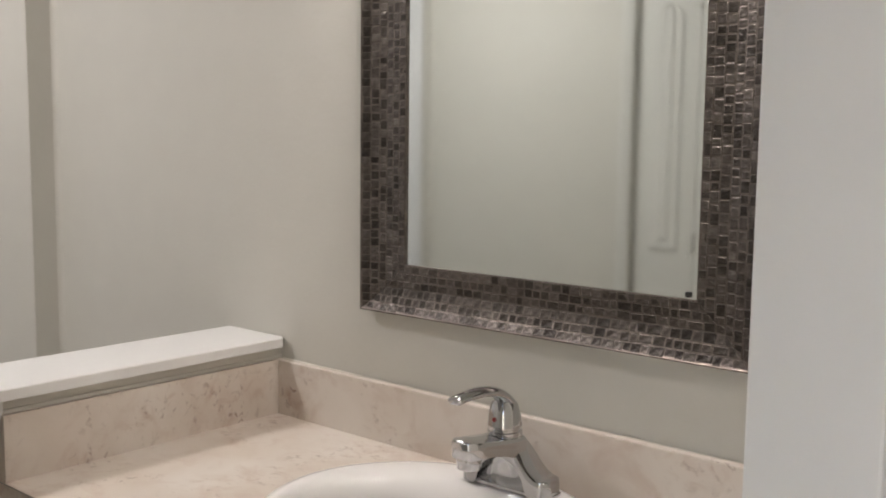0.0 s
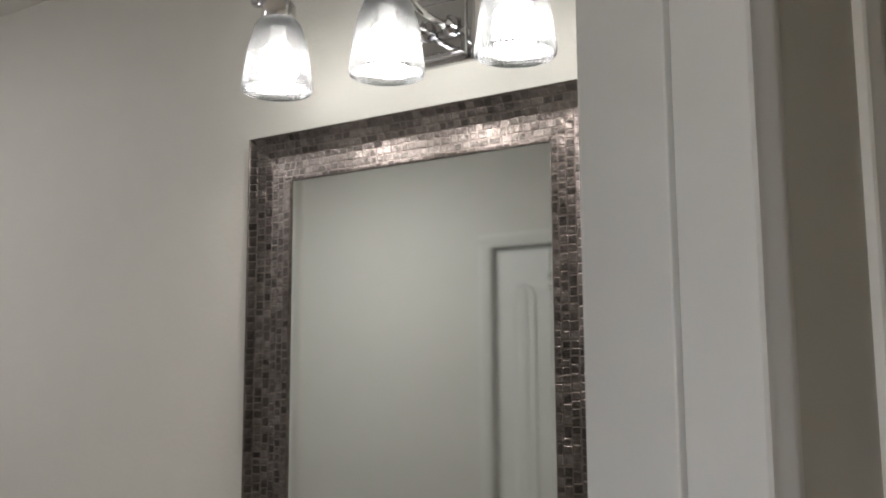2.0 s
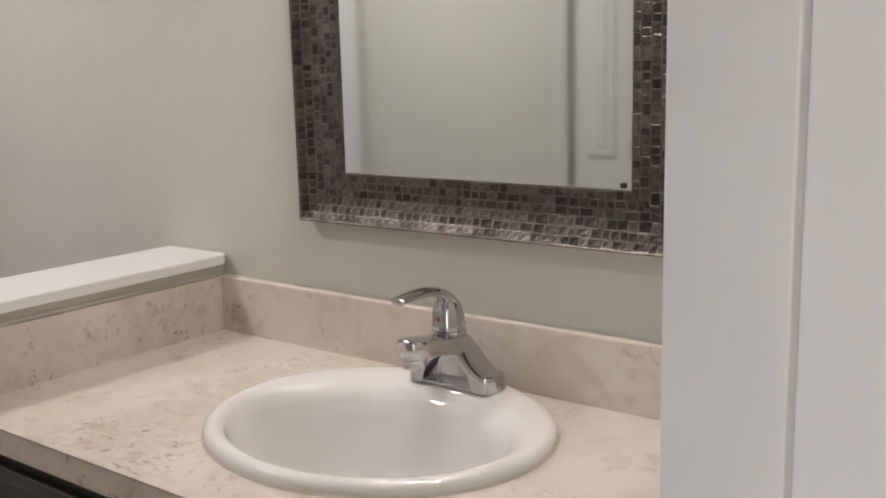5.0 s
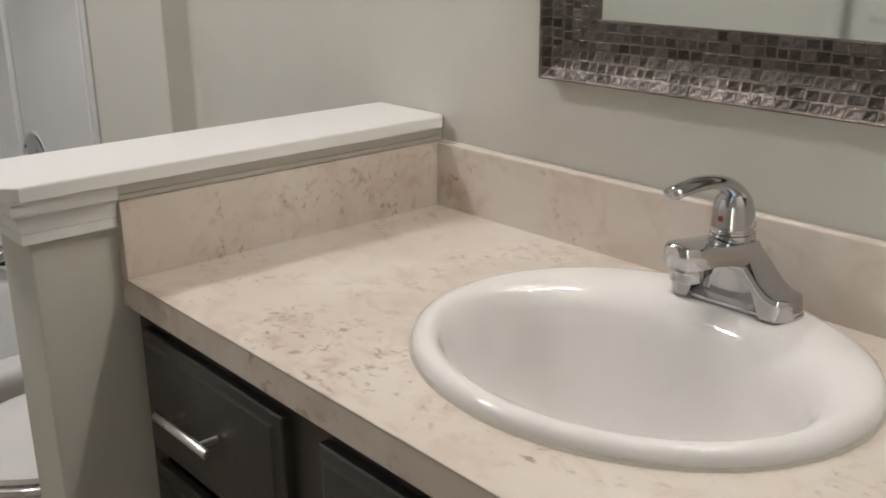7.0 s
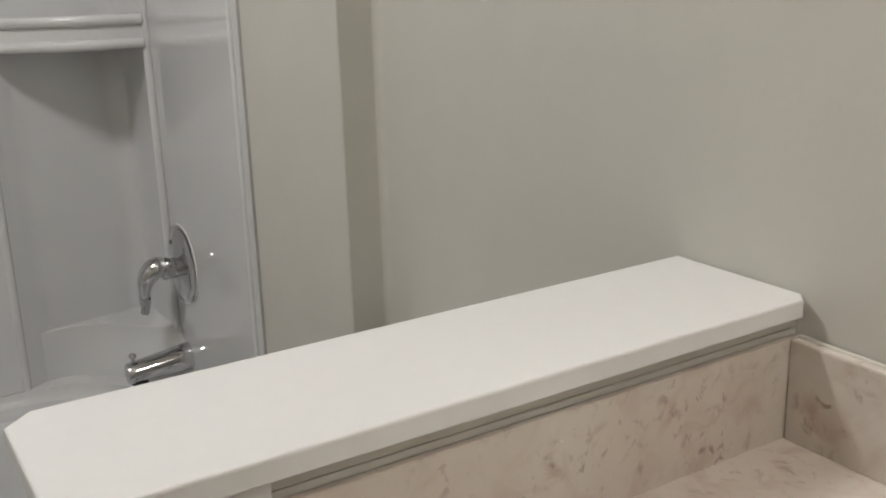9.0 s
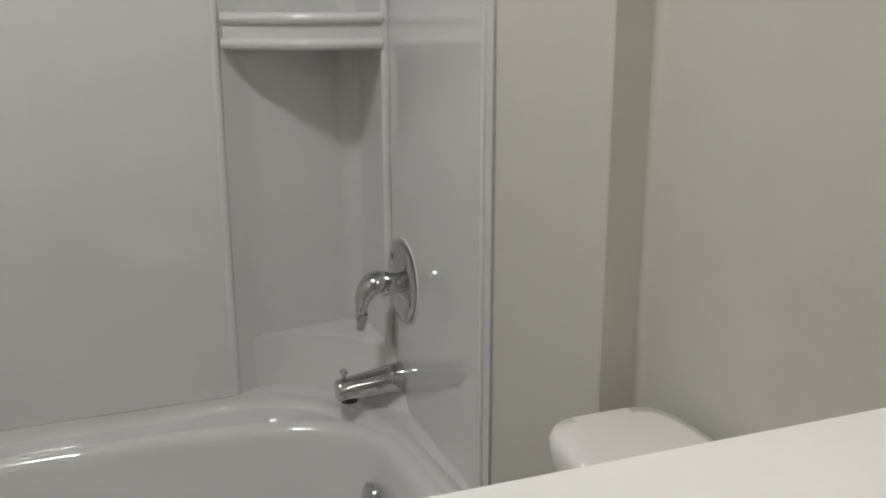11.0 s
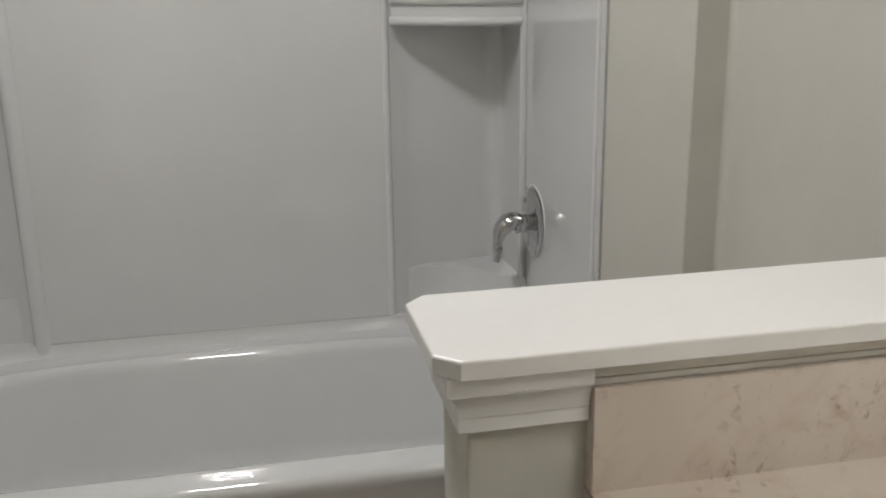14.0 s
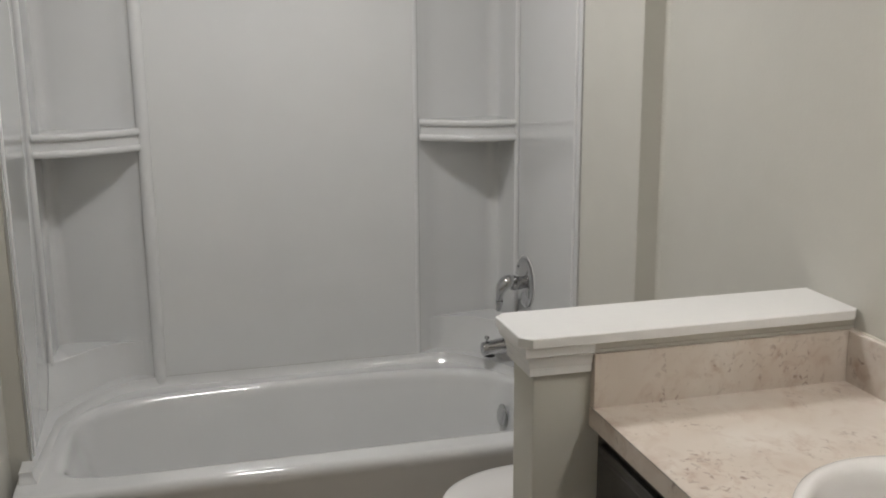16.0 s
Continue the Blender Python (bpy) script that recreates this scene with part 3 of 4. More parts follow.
def rail_point(rail, s, k, lift):
    """s along the outer edge from 0 to 1, k across the section."""
    h = -(section_at(k) + lift)
    x0, x1 = MX0 + (IX0 - MX0) * k, MX1 + (IX1 - MX1) * k
    z0, z1 = MZ0 + (IZ0 - MZ0) * k, MZ1 + (IZ1 - MZ1) * k
    if rail == "bottom":
        return (x0 + (x1 - x0) * s, h, z0)
    if rail == "top":
        return (x0 + (x1 - x0) * s, h, z1)
    if rail == "left":
        return (x0, h, z0 + (z1 - z0) * s)
    return (x1, h, z0 + (z1 - z0) * s)


def straight_point(rail, w, k, lift):
    """w metres along the rail, cut by the mitre."""
    h = -(section_at(k) + lift)
    x0, x1 = MX0 + (IX0 - MX0) * k, MX1 + (IX1 - MX1) * k
    z0, z1 = MZ0 + (IZ0 - MZ0) * k, MZ1 + (IZ1 - MZ1) * k
    if rail in ("bottom", "top"):
        return (min(max(MX0 + w, x0), x1), h, z0 if rail == "bottom" else z1)
    return (x0 if rail == "left" else x1, h, min(max(MZ0 + w, z0), z1))


rails = {}
for rail in ("bottom", "top", "left", "right"):
    loops = []
    for s in (0, 1):
        ring = []
        for k, h in SECTION:
            x, _, z = rail_point(rail, s, k, 0)
            ring.append((x, -h, z))
        loops.append(ring)
    rails[rail] = part("frame_rail", loft(loops), BACKING, mir, "dark bronze frame rail", smooth=30)
part("sight_bead", loft([[(x, y, z) for x, z in ((IX0 + d, IZ0 + d), (IX1 - d, IZ0 + d), (IX1 - d, IZ1 - d), (IX0 + d, IZ1 - d))] for d, y in ((-0.001, -0.006), (-0.001, -0.0103), (0.0008, -0.0099), (0.001, -0.0070))], caps=(False, False)), BACKING, mir)

part("clip", boxed(IX1 - 0.017, IX1 - 0.010, -0.0105, -0.0069, IZ0 + 0.003, IZ0 + 0.010, 0.001), CLIP_AND_SHADE_BLACK, mir, "small dark clip on the glass")

rng = random.Random(11)
tiles_near, tiles_rest = [], []


def tile(rail, w0, w1, k0, k1):
    lift = 0.0002 + rng.random() * 0.0004
    tilt = [rng.uniform(-0.0003, 0.0003) for _ in range(4)]
    base = [straight_point(rail, a, b, -0.0004) for a, b in ((w0, k0), (w1, k0), (w1, k1), (w0, k1))]
    e = min(0.0013, (w1 - w0) * 0.25)
    ek = 0.012
    head = [straight_point(rail, a, b, lift + t) for (a, b), t in zip(((w0 + e, k0 + ek), (w1 - e, k0 + ek), (w1 - e, k1 - ek), (w0 + e, k1 - ek)), tilt)]
    if abs(head[0][0] - head[1][0]) + abs(head[0][2] - head[1][2]) < 0.002 and abs(head[3][0] - head[2][0]) + abs(head[3][2] - head[2][2]) < 0.002:
        return None
    return base + head


TILE_FACES = ((4, 5, 6, 7), (0, 1, 5, 4), (1, 2, 6, 5), (2, 3, 7, 6), (3, 0, 4, 7))
for rail in rails:
    length = MX1 - MX0 if rail in ("bottom", "top") else MZ1 - MZ0
    width = (IZ0 - MZ0) if rail == "bottom" else (MZ1 - IZ1) if rail == "top" else (IX0 - MX0)
    rows_k = [0.03]
    while rows_k[-1] < 0.93:
        rows_k.append(min(rows_k[-1] + ((0.0112 if rail in ("bottom", "top") else 0.0128) + rng.random() * 0.003) / width, 1.0))
    if 1.0 - rows_k[-1] > 0.001:
        rows_k[-1] = 1.0
    for k0, k1 in zip(rows_k, rows_k[1:]):
        lo, hi = k0 * width, length - k0 * width
        w = max(0, lo - 0.006)
        while w < hi:
            step = rng.choice((0.012, 0.013, 0.014, 0.015, 0.016, 0.018, 0.022) if rail in ("bottom", "top") else (0.011, 0.012, 0.013, 0.014, 0.015, 0.017))
            o0, o1 = rng.uniform(-0.006, 0.014), rng.uniform(-0.006, 0.014)
            t = tile(rail, w + rng.uniform(0.0003, 0.001), min(w + step, hi) - rng.uniform(0.0003, 0.001), k0 + 0.004 + o0, k1 - 0.004 - o1)
            w += step
            if t is None:
                continue
            near = rail in ("bottom", "left") and len(tiles_near) < 300
            (tiles_near if near else tiles_rest).append((rail, t))
verts, faces = [], []
for _, t in tiles_rest:
    n = len(verts)
    verts += t
    faces += [[n + i for i in q] for q in TILE_FACES]
me = bpy.data.meshes.new("mosaic_tiles")
me.from_pydata(verts, [], faces)
me.materials.append(MOSAIC)
mosaic = new("mosaic_tiles", me)
mosaic.parent = mir
mosaic.matrix_parent_inverse = world_of(mir).inverted()
tagged(mosaic, "small hammered bronze mosaic tiles", kind="stuff")

# ---- vanity light ----
LX, LY, LZ = 0.641, -0.158, 2.040
PZ = 1.996                             # middle of the back plate
SLANT = -0.05                          # the bar hangs a little out of level
lamp = thing("vanity_light", (LX, 0, PZ), "chrome three-bulb vanity light with ribbed glass shades", "wall lamp")
plate = [(0.060, 0.0005), (0.060, 0.009), (0.0575, 0.011), (0.051, 0.011), (0.049, 0.016), (0.044, 0.018), (0.041, 0.0165)]
part("back_plate", loft([[(LX - a, -h, PZ - a), (LX + a, -h, PZ - a), (LX + a, -h, PZ + a), (LX - a, -h, PZ + a)] for a, h in plate]), CHROME, lamp, smooth=20)
for k in (-0.024, 0.024):
    part("arm", tube(spline([(LX + k, -0.017, PZ), (LX + k, -0.060, PZ - 0.006), (LX + k, -0.112, PZ - 0.002), (LX + k, LY + 0.006, PZ + 0.016), (LX + k, LY, LZ + SLANT * k)], 20), 0.0055, 12), CHROME, lamp, smooth=50)
    part("arm_boss", lathe([(0.016, 0), (0.016, 0.006), (0.010, 0.012), (0.008, 0.024)], (LX + k, -0.017, PZ), (0, -1, 0), n=20), CHROME, lamp, smooth=35)
part("cross_bar", tube([(LX - 0.255, LY, LZ - 0.255 * SLANT), (LX + 0.255, LY, LZ + 0.255 * SLANT)], 0.0085, 16), CHROME, lamp, smooth=50)
for k in (-0.261, 0.261):
    part("finial", lathe([(0.004, -0.012), (0.010, -0.008), (0.0125, 0.0), (0.010, 0.008), (0.004, 0.012)], (LX + k, LY, LZ + k * SLANT), (1, 0, 0), n=18), CHROME, lamp, smooth=60)
for k in (-0.216, 0.0, 0.216):
    x, dz = LX + k, k * SLANT - 0.033
    sh_o = [(0.0253, 2.0323), (0.0321, 2.0294), (0.0379, 2.0197), (0.0447, 1.9983), (0.0501, 1.9691), (0.0535, 1.9419), (0.0549, 1.9302), (0.0559, 1.9283), (0.0559, 1.9156), (0.0549, 1.9127)]
    sh_i = [(0.0530, 1.9137), (0.0535, 1.9273), (0.0515, 1.9419), (0.0481, 1.9691), (0.0428, 1.9973), (0.0360, 2.0177), (0.0301, 2.0260), (0.0243, 2.0284)]
    part("socket_cup", lathe([(0.012, 0.042), (0.012, 0.036), (0.024, 0.033), (0.027, 0.029), (0.028, 0.010), (0.0265, 0.005), (0.024, 0.0)], (x, LY, 2.0265 + dz), n=32), NICKEL, lamp, smooth=35)
    rows = []
    for (r0, z0), (r1, z1) in zip(sh_o, sh_o[1:]):
        steps = max(1, round(abs(z1 - z0) / 0.0026)) if z0 < 2.015 else 1
        rows += [(r0 + (r1 - r0) * i / steps + (0.00035 if i % 2 else -0.00015), z0 + (z1 - z0) * i / steps) for i in range(steps)]
    rows.append(sh_o[-1])
    part("shade", lathe([(r, z + dz) for r, z in rows + sh_i], (x, LY, 0), n=176, caps=(False, False), ripple=0.012, ribs=44), GLASS, lamp, "clear pressed-glass bell shade with a fine grid", smooth=70)
    part("bulb", lathe([(r, z + dz) for r, z in ((0.019, 1.9880), (0.0275, 1.9780), (0.0325, 1.9620), (0.0335, 1.9480), (0.0310, 1.9350), (0.0240, 1.9255), (0.0120, 1.9205), (0.0010, 1.9195))], (x, LY, 0), n=28), GLOW, lamp, "glowing frosted bulb", smooth=80)
    part("bulb_base", lathe([(r, z + dz) for r, z in ((0.0117, 2.0226), (0.0122, 2.0040), (0.0150, 1.9960), (0.0188, 1.9882))], (x, LY, 0), n=24), TRIM, lamp, "white bulb base", smooth=60)

# ---- tub ----
TX0, TX1, TY0, TY1, TZ = -1.70, -0.918, -1.660, -0.090, 0.358
tub = thing("bathtub", (-1.3, -0.87, 0), "white acrylic alcove bathtub with a rounded rim", "bathtub")


def rect_loop(d, z, like):
    x0, x1, y0, y1 = TX0 + d * 0.2, TX1 - d, TY0 + d * 0.2, TY1 - d * 0.2
    cx, cy = -1.305, (TY0 + TY1) / 2
    out = []
    for px, py, _ in like:
        dx, dy = px - cx, py - cy
        k = min(((x1 if dx > 0 else x0) - cx) / dx if abs(dx) > 1e-6 else 1e9, ((y1 if dy > 0 else y0) - cy) / dy if abs(dy) > 1e-6 else 1e9)
        out.append([cx + dx * k, cy + dy * k, z])
    for ax, ay in ((x0, y0), (x1, y0), (x0, y1), (x1, y1)):
        j = min(range(len(out)), key=lambda i: (out[i][0] - ax) ** 2 + (out[i][1] - ay) ** 2)
        out[j] = [ax, ay, z]
    return out


def basin(d, z, n=112):
    """Squarer towards the front rim, broadly rounded at the back corners."""
    out = []
    for i in range(n):
        t = 2 * math.pi * i / n
        c, q = math.cos(t), math.sin(t)
        p = 9.0 if c > 0 else 3.3
        out.append((-1.278 + (0.272 - d) * math.copysign(abs(c) ** (2 / p), c), -0.872 + (0.672 - d * 1.2) * math.copysign(abs(q) ** (2 / p), q), z))
    return out


ref = basin(0, 0)
tub_loops = [rect_loop(0.012, 0.0, ref), rect_loop(0.012, 0.30, ref), rect_loop(0.002, 0.318, ref), rect_loop(0.0, 0.340, ref), rect_loop(0.006, 0.353, ref), rect_loop(0.018, TZ, ref),
             basin(-0.046, TZ + 0.001), basin(-0.036, TZ + 0.0038), basin(-0.026, TZ + 0.0046), basin(-0.015, TZ + 0.0022), basin(-0.008, TZ - 0.004), basin(-0.0035, TZ - 0.014), basin(-0.0005, TZ - 0.030), basin(0.006, TZ - 0.060), basin(0.022, 0.24), basin(0.040, 0.13), basin(0.062, 0.085), basin(0.11, 0.068)]
# the deck steps up to the surround and follows its coved corners
CORNER = [(-1.38, -0.150), (-1.47, -0.196), (-1.541, -0.240), (-1.600, -0.288), (-1.642, -0.345), (-1.654, -0.410), (-1.655, -0.470)]


def deck_loop(d, z):
    north = [(x + (d if y < -0.34 else d * 0.6), y - (d if y > -0.40 else 0)) for x, y in CORNER]
    fx = TX1 - 0.10 + d
    pts = [(fx, TY1 - 0.01), (fx, -0.126 - d)] + north + [(x, -1.748 - y) for x, y in north[::-1]] + [(fx, -1.622 + d), (fx, TY0 + 0.01), (TX0 + 0.01, TY0 + 0.01), (TX0 + 0.01, TY1 - 0.01)]
    return [(x, y, z) for x, y in pts]


part("deck_flange", loft([deck_loop(d, z) for d, z in ((0.020, TZ - 0.004), (0.014, TZ + 0.004), (0.0085, TZ + 0.012), (0.0055, TZ + 0.021), (0.004, TZ + 0.030))]), ACRYLIC, tub, smooth=40)
part("shell", loft(tub_loops, caps=(False, True)), ACRYLIC, tub, smooth=50)
part("overflow_plate", lathe([(0.036, 0.0), (0.036, 0.006), (0.030, 0.010), (0.006, 0.011)], (-1.352, -0.236, 0.256), (0, -1, 0.12), n=32), CHROME, tub, "round chrome overflow plate", smooth=40)

# ---- tub surround ----
sur = thing("tub_surround", (-1.66, -0.87, TZ), "glossy white moulded tub surround with corner shelves", "tub surround")
BX, NY, SYW = -1.655, -0.122, -1.626   # faces: back, plumbing end, far end
EX = EX0 = -1.030                      # front edge of the end panels
RY, RYS = -0.444, -1.296               # ribs on the back
RX = -1.549                            # ribs on the ends
STOP = 2.0
part("back_panel", boxed(BX - 0.02, BX, RYS, RY, TZ + 0.020, STOP, 0.003), ACRYLIC, sur)


def mirror_y(y, south):
    """The far corner mirrors the near one about the tub's middle."""
    return NY + SYW - y if south else y


for south in (False, True):
    my = lambda y: mirror_y(y, south)
    EX = -1.085 if south else -1.030
    yi = my(NY + 0.007)
    part("end_panel", boxed(RX, EX, *sorted((my(NY), yi)), TZ + 0.020, STOP, 0.003), ACRYLIC, sur)
    setting("wall_tub_return", boxed(WEST + 0.06, EX - 0.0015, *sorted((yi + (0.0005 if not south else -0.0005), my(CHASE_Y + 0.015))), 0.0, CEIL - 0.002), WALL, "greige wall behind the surround's end panel", "wall")
    # edge seam and bead on the end panel
    part("edge_bead", tube([(EX - 0.035, my(NY - 0.001), TZ + 0.01), (EX - 0.035, my(NY - 0.001), STOP - 0.01)], 0.006, 10), ACRYLIC, sur, smooth=60)
    part("edge_seam", boxed(EX - 0.0005, EX + 0.0012, *sorted((my(NY - 0.0012), my(NY + 0.004))), TZ + 0.020, STOP - 0.002), JOINT, sur, "grey edge seam")
    plan = [(BX - 0.001, RY - 0.004), (BX - 0.007, RY + 0.012), (BX - 0.020, RY + 0.035), (BX - 0.044, RY + 0.090), (BX - 0.072, NY - 0.085), (BX - 0.078, NY - 0.048), (BX - 0.066, NY - 0.024), (BX - 0.042, NY - 0.014), (RX - 0.030, NY - 0.010), (RX - 0.010, NY - 0.009), (RX, NY - 0.010)]
    curve = spline([(x, my(y), 0) for x, y in plan], 45)
    part("corner_column", loft([[(p.x, p.y, z) for p in curve] for z in (TZ + 0.020, STOP)], closed=False, caps=(False, False)), ACRYLIC, sur, smooth=60)
    part("rib", tube([(BX - (0.010 if south else 0.007), my(RY), TZ + 0.006), (BX - (0.010 if south else 0.007), my(RY), STOP)], 0.022 if south else 0.0105, 24), ACRYLIC, sur, smooth=60)
    part("rib", tube([(RX, my(NY - 0.006), TZ + 0.006), (RX, my(NY - 0.006), STOP)], 0.010, 18), ACRYLIC, sur, smooth=60)
    front = spline([(BX + 0.006, my(RY + 0.016), 0), (BX + 0.058, my(RY + 0.095), 0), (BX + 0.100, my(RY + 0.19), 0), (RX + 0.004, my(NY - 0.014), 0)], 24)
    back = [(BX - 0.03, my(RY + 0.012), 0), (BX - 0.086, my(RY + 0.06), 0), (BX - 0.088, my(NY - 0.07), 0), (BX - 0.088, my(NY + 0.004), 0), (RX - 0.004, my(NY + 0.002), 0)]
    for zt in (1.192, 1.86):
        ring = [(p.x, p.y) for p in front] + [(p[0], p[1]) for p in back[::-1]]
        sh = part("shelf", loft([[(x, y, z) for x, y in ring] for z in (zt - 0.062, zt)]), ACRYLIC, sur, "moulded corner shelf")
        for z, r in ((zt - 0.007, 0.0115), (zt - 0.056, 0.0115)):
            part("roll_edge", tube([(p.x, p.y, z) for p in front], r, 14), ACRYLIC, sh, smooth=60)
    # the corner is coved below the soap shelf, whose top is left as a sharp wedge
    top_c = spline([(-1.680, my(-0.412), 0), (-1.688, my(-0.328), 0), (-1.655, my(-0.252), 0), (-1.596, my(-0.194), 0), (-1.534, my(-0.1228), 0)], 24)
    low_c = spline([(-1.681, my(-0.416), 0), (-1.681, my(-0.345), 0), (-1.625, my(-0.272), 0), (-1.538, my(-0.210), 0), (-1.412, my(-0.1225), 0)], 24)
    edge = [(p[0], p[1]) for p in back[:0:-1]]
    rings = []
    for k, z in ((1.0, TZ - 0.002), (0.84, TZ + 0.030), (0.62, TZ + 0.060), (0.34, TZ + 0.098), (0.12, 0.484), (0.03, 0.497), (0.0, 0.5015), (-0.03, 0.504)):
        q = k ** 1.3 if k > 0 else k
        rings.append([(a.x + (b.x - a.x) * q, a.y + (b.y - a.y) * q, z) for a, b in zip(top_c, low_c)] + [(x, y, z) for x, y in edge])
    part("shelf", loft(rings), ACRYLIC, sur, "low coved soap shelf", smooth=50)

part("base_seam", boxed(BX, BX + 0.0012, RYS, RY, TZ + 0.0300, TZ + 0.0318), JOINT, sur, "thin seam above the tub")

taper = [(EX0 + 0.0005, NY + 0.0040), (-0.775, CHASE_Y - 0.0006), (-0.775, CHASE_Y + 0.02), (EX0 + 0.0005, CHASE_Y + 0.02)]
setting("wall_tub_taper", loft([[(x, y, z) for x, y in taper] for z in (0.0, CEIL - 0.002)]), WALL, "greige plaster easing out to the surround's edge", "wall")

# ---- tub fittings ----
valve = thing("shower_valve", (-1.466, NY, 0.665), "round chrome shower valve with a curved lever", "shower valve")
part("escutcheon", lathe([(0.083, 0.0005), (0.083, 0.006), (0.078, 0.010), (0.060, 0.013), (0.035, 0.016), (0.030, 0.018)], (-1.466, NY, 0.665), (0, -1, 0), n=48), CHROME, valve, smooth=40)
part("hub", lathe([(0.022, 0.016), (0.022, 0.040), (0.024, 0.042), (0.022, 0.050), (0.010, 0.054)], (-1.466, NY, 0.665), (0, -1, 0), n=32), CHROME, valve, smooth=40)
lv = spline([(-1.466, NY - 0.030, 0.667), (-1.466, NY - 0.048, 0.673), (-1.467, NY - 0.068, 0.668), (-1.468, NY - 0.084, 0.648), (-1.469, NY - 0.090, 0.618), (-1.470, NY - 0.090, 0.592), (-1.471, NY - 0.094, 0.574)], 30)
part("lever", tube(lv, [0.0185 + 0.0095 * math.sin(math.pi * min(1.0, i / (len(lv) * 0.62))) - 0.0085 * (i / (len(lv) - 1)) ** 1.5 for i in range(len(lv))], 20, flat=0.85), CHROME, valve, "curved chrome lever", smooth=60)
part("caulk_ring", lathe([(0.0845, 0.0004), (0.088, 0.0004), (0.086, 0.003)], (-1.466, NY, 0.670), (0, -1, 0), n=40, caps=(False, False)), CAPM, valve, "white sealant line")
for a in (0.8, 2.3):
    part("screw", lathe([(0.006, 0), (0.006, 0.003), (0.003, 0.005)], (-1.466 + 0.062 * math.cos(a), NY - 0.011, 0.665 + 0.062 * math.sin(a)), (0, -1, 0), n=12), CHROME, valve)
sp = thing("tub_spout", (-1.490, NY, 0.448), "chrome tub spout with a diverter knob", "tub spout")
sec = []
for t, r, drop in ((0, 0.0315, 0), (0.003, 0.0325, 0), (0.03, 0.0308, 0.002), (0.09, 0.0268, 0.007), (0.125, 0.0248, 0.010), (0.138, 0.0242, 0.011), (0.1415, 0.0225, 0.0112), (0.1425, 0.018, 0.0114)):
    sec.append([(-1.490 + r * math.cos(a), NY - t, 0.450 - drop + r * 0.97 * math.sin(a)) for a in (2 * math.pi * i / 32 for i in range(32))])
part("spout_body", loft(sec), CHROME, sp, smooth=45)
# solid plug: near-black colour stands in for shade inside the opening
part("outlet", lathe([(0.015, 0.0), (0.0185, 0.001), (0.0195, 0.012)], (-1.490, NY - 0.116, 0.412), n=24), CLIP_AND_SHADE_BLACK, sp, "outlet under the nose, its shaded opening coloured black", smooth=40)
part("diverter_knob", lathe([(0.004, 0), (0.004, 0.012), (0.008, 0.014), (0.009, 0.019), (0.006, 0.022)], (-1.490, NY - 0.126, 0.461), n=18), CHROME, sp, smooth=40)

# ---- toilet ----
TCX = -0.475
toi = thing("toilet", (TCX, -0.35, 0), "white porcelain two-piece toilet with a closed lid", "toilet")


def rounded(cx, cy, a, b, z, power=5.0, n=56):
    return ellipse(cx, cy, a, b, z, n, power)


part("tank", loft([rounded(TCX, -0.112, 0.185, 0.080, 0.37), rounded(TCX, -0.112, 0.198, 0.086, 0.42), rounded(TCX, -0.112, 0.208, 0.090, 0.678)]), PORCELAIN, toi, smooth=50)
part("tank_lid", loft([rounded(TCX, -0.114, 0.215, 0.094, 0.679), rounded(TCX, -0.114, 0.220, 0.098, 0.686), rounded(TCX, -0.114, 0.220, 0.098, 0.708), rounded(TCX, -0.114, 0.214, 0.092, 0.718), rounded(TCX, -0.114, 0.19, 0.075, 0.721)]), PORCELAIN, toi, smooth=50)
part("flush_lever", tube([(TCX - 0.15, -0.204, 0.62), (TCX - 0.15, -0.222, 0.62), (TCX - 0.10, -0.226, 0.615), (TCX - 0.07, -0.226, 0.612)], [0.009, 0.007, 0.006, 0.007], 12), CHROME, toi, smooth=50)


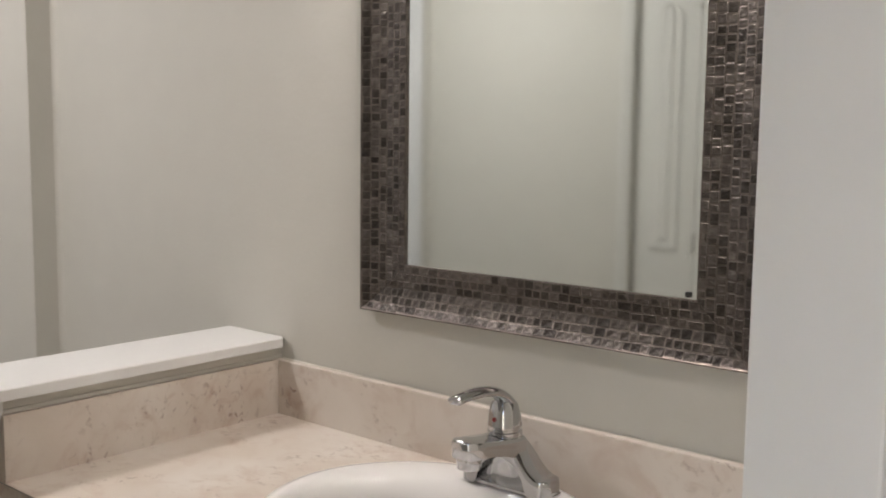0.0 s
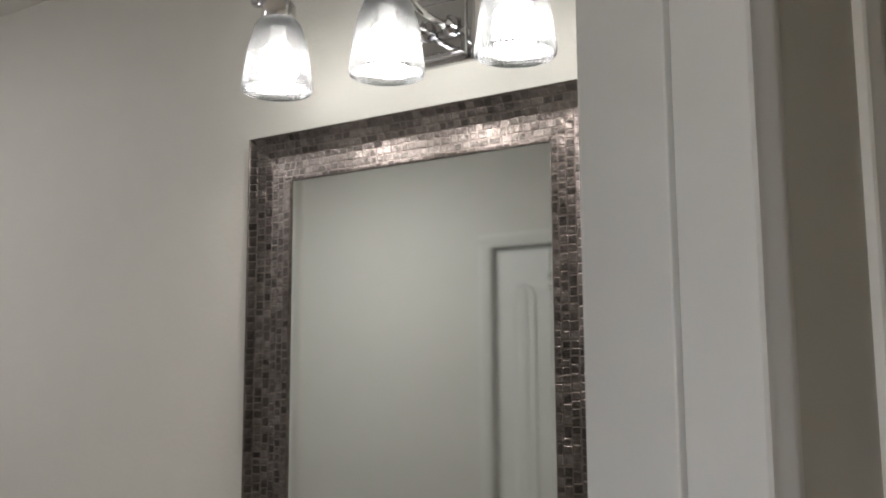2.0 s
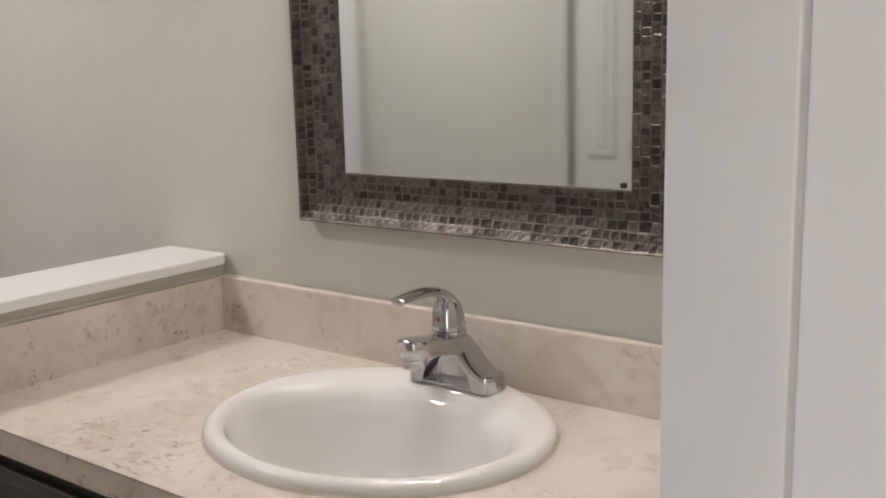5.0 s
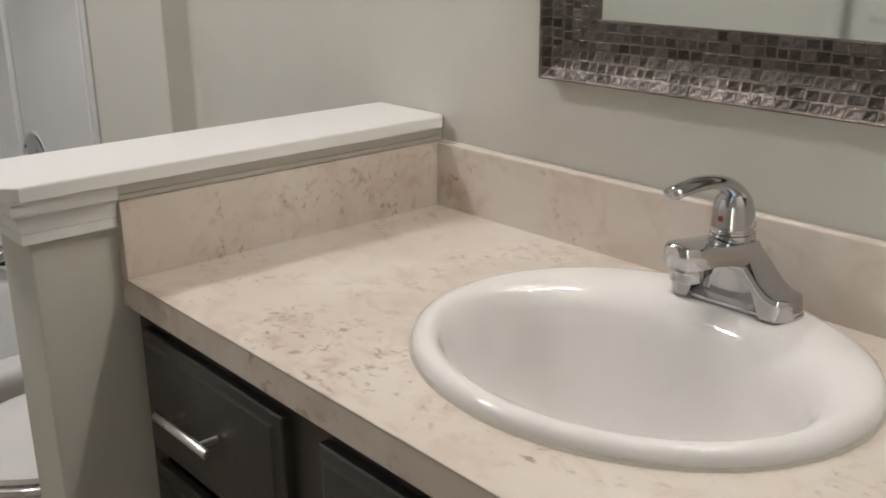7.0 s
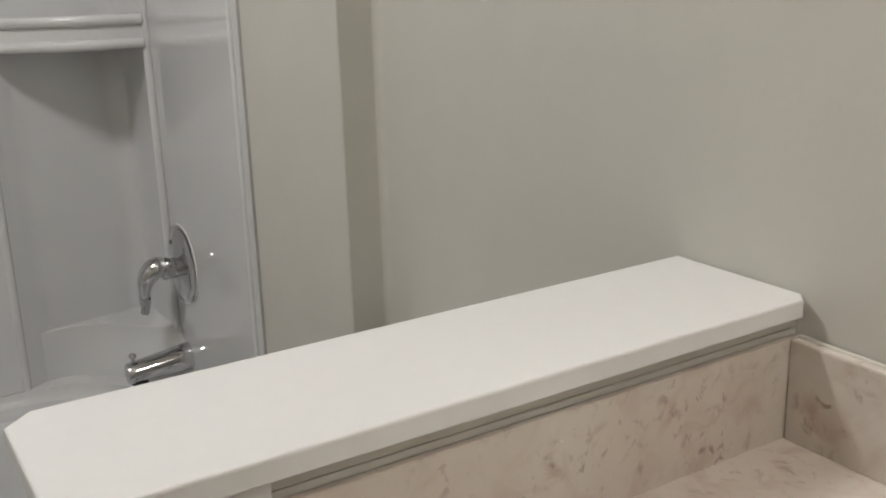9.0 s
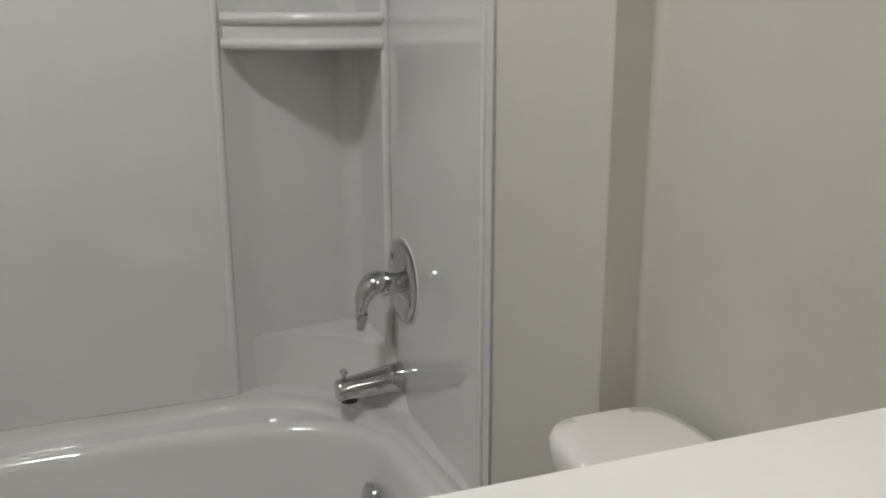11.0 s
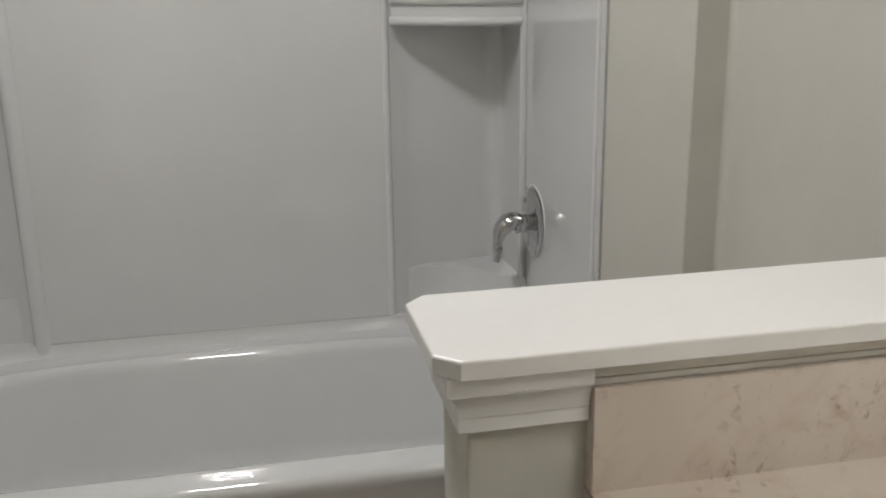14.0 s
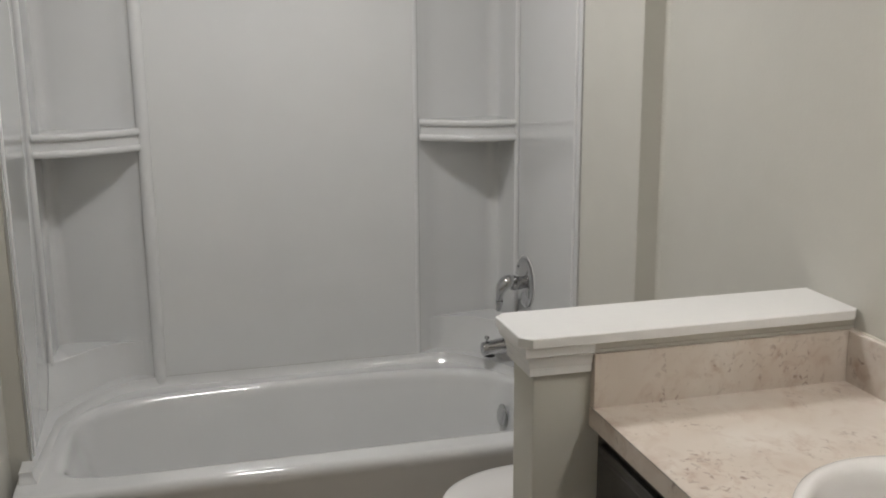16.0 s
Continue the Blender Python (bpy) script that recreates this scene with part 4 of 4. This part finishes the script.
def bowl_loop(cy, a, bf, bb, z, n=56):
    out = []
    for i in range(n):
        t = 2 * math.pi * i / n
        s = math.sin(t)
        out.append((TCX + a * math.cos(t), cy + (bb if s > 0 else bf) * s, z))
    return out


part("bowl", loft([bowl_loop(-0.40, 0.11, 0.16, 0.19, 0.0), bowl_loop(-0.40, 0.10, 0.15, 0.19, 0.10), bowl_loop(-0.41, 0.13, 0.19, 0.20, 0.22), bowl_loop(-0.42, 0.175, 0.235, 0.21, 0.34), bowl_loop(-0.42, 0.182, 0.245, 0.21, 0.385)]), PORCELAIN, toi, smooth=60)
part("seat", loft([bowl_loop(-0.42, 0.180, 0.247, 0.20, 0.386), bowl_loop(-0.42, 0.187, 0.254, 0.20, 0.392), bowl_loop(-0.42, 0.187, 0.254, 0.20, 0.402), bowl_loop(-0.42, 0.180, 0.247, 0.195, 0.406)]), PORCELAIN, toi, smooth=50)
part("lid", loft([bowl_loop(-0.42, 0.178, 0.244, 0.195, 0.4065), bowl_loop(-0.42, 0.184, 0.250, 0.20, 0.411), bowl_loop(-0.42, 0.182, 0.248, 0.20, 0.420), bowl_loop(-0.42, 0.165, 0.23, 0.185, 0.427), bowl_loop(-0.42, 0.08, 0.12, 0.10, 0.430)]), PORCELAIN, toi, "closed toilet lid", smooth=50)

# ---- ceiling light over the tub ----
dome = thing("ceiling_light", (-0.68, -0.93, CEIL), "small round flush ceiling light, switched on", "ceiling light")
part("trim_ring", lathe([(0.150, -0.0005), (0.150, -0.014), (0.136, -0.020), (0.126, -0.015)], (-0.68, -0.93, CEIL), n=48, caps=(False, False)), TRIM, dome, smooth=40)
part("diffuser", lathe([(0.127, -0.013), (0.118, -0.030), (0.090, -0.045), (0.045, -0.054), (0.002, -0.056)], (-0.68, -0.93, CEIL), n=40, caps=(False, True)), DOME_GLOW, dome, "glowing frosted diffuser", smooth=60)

# ---- mosaic pieces of the mirror's lower rail ----
for rail, t in tiles_near:
    me = bpy.data.meshes.new("tile")
    o = Vector(t[0])
    me.from_pydata([Vector(p) - o for p in t], [], [list(q) for q in TILE_FACES])
    me.materials.append(MOSAIC)
    ob = new("tile", me)
    ob.parent = rails[rail]
    ob.location = o
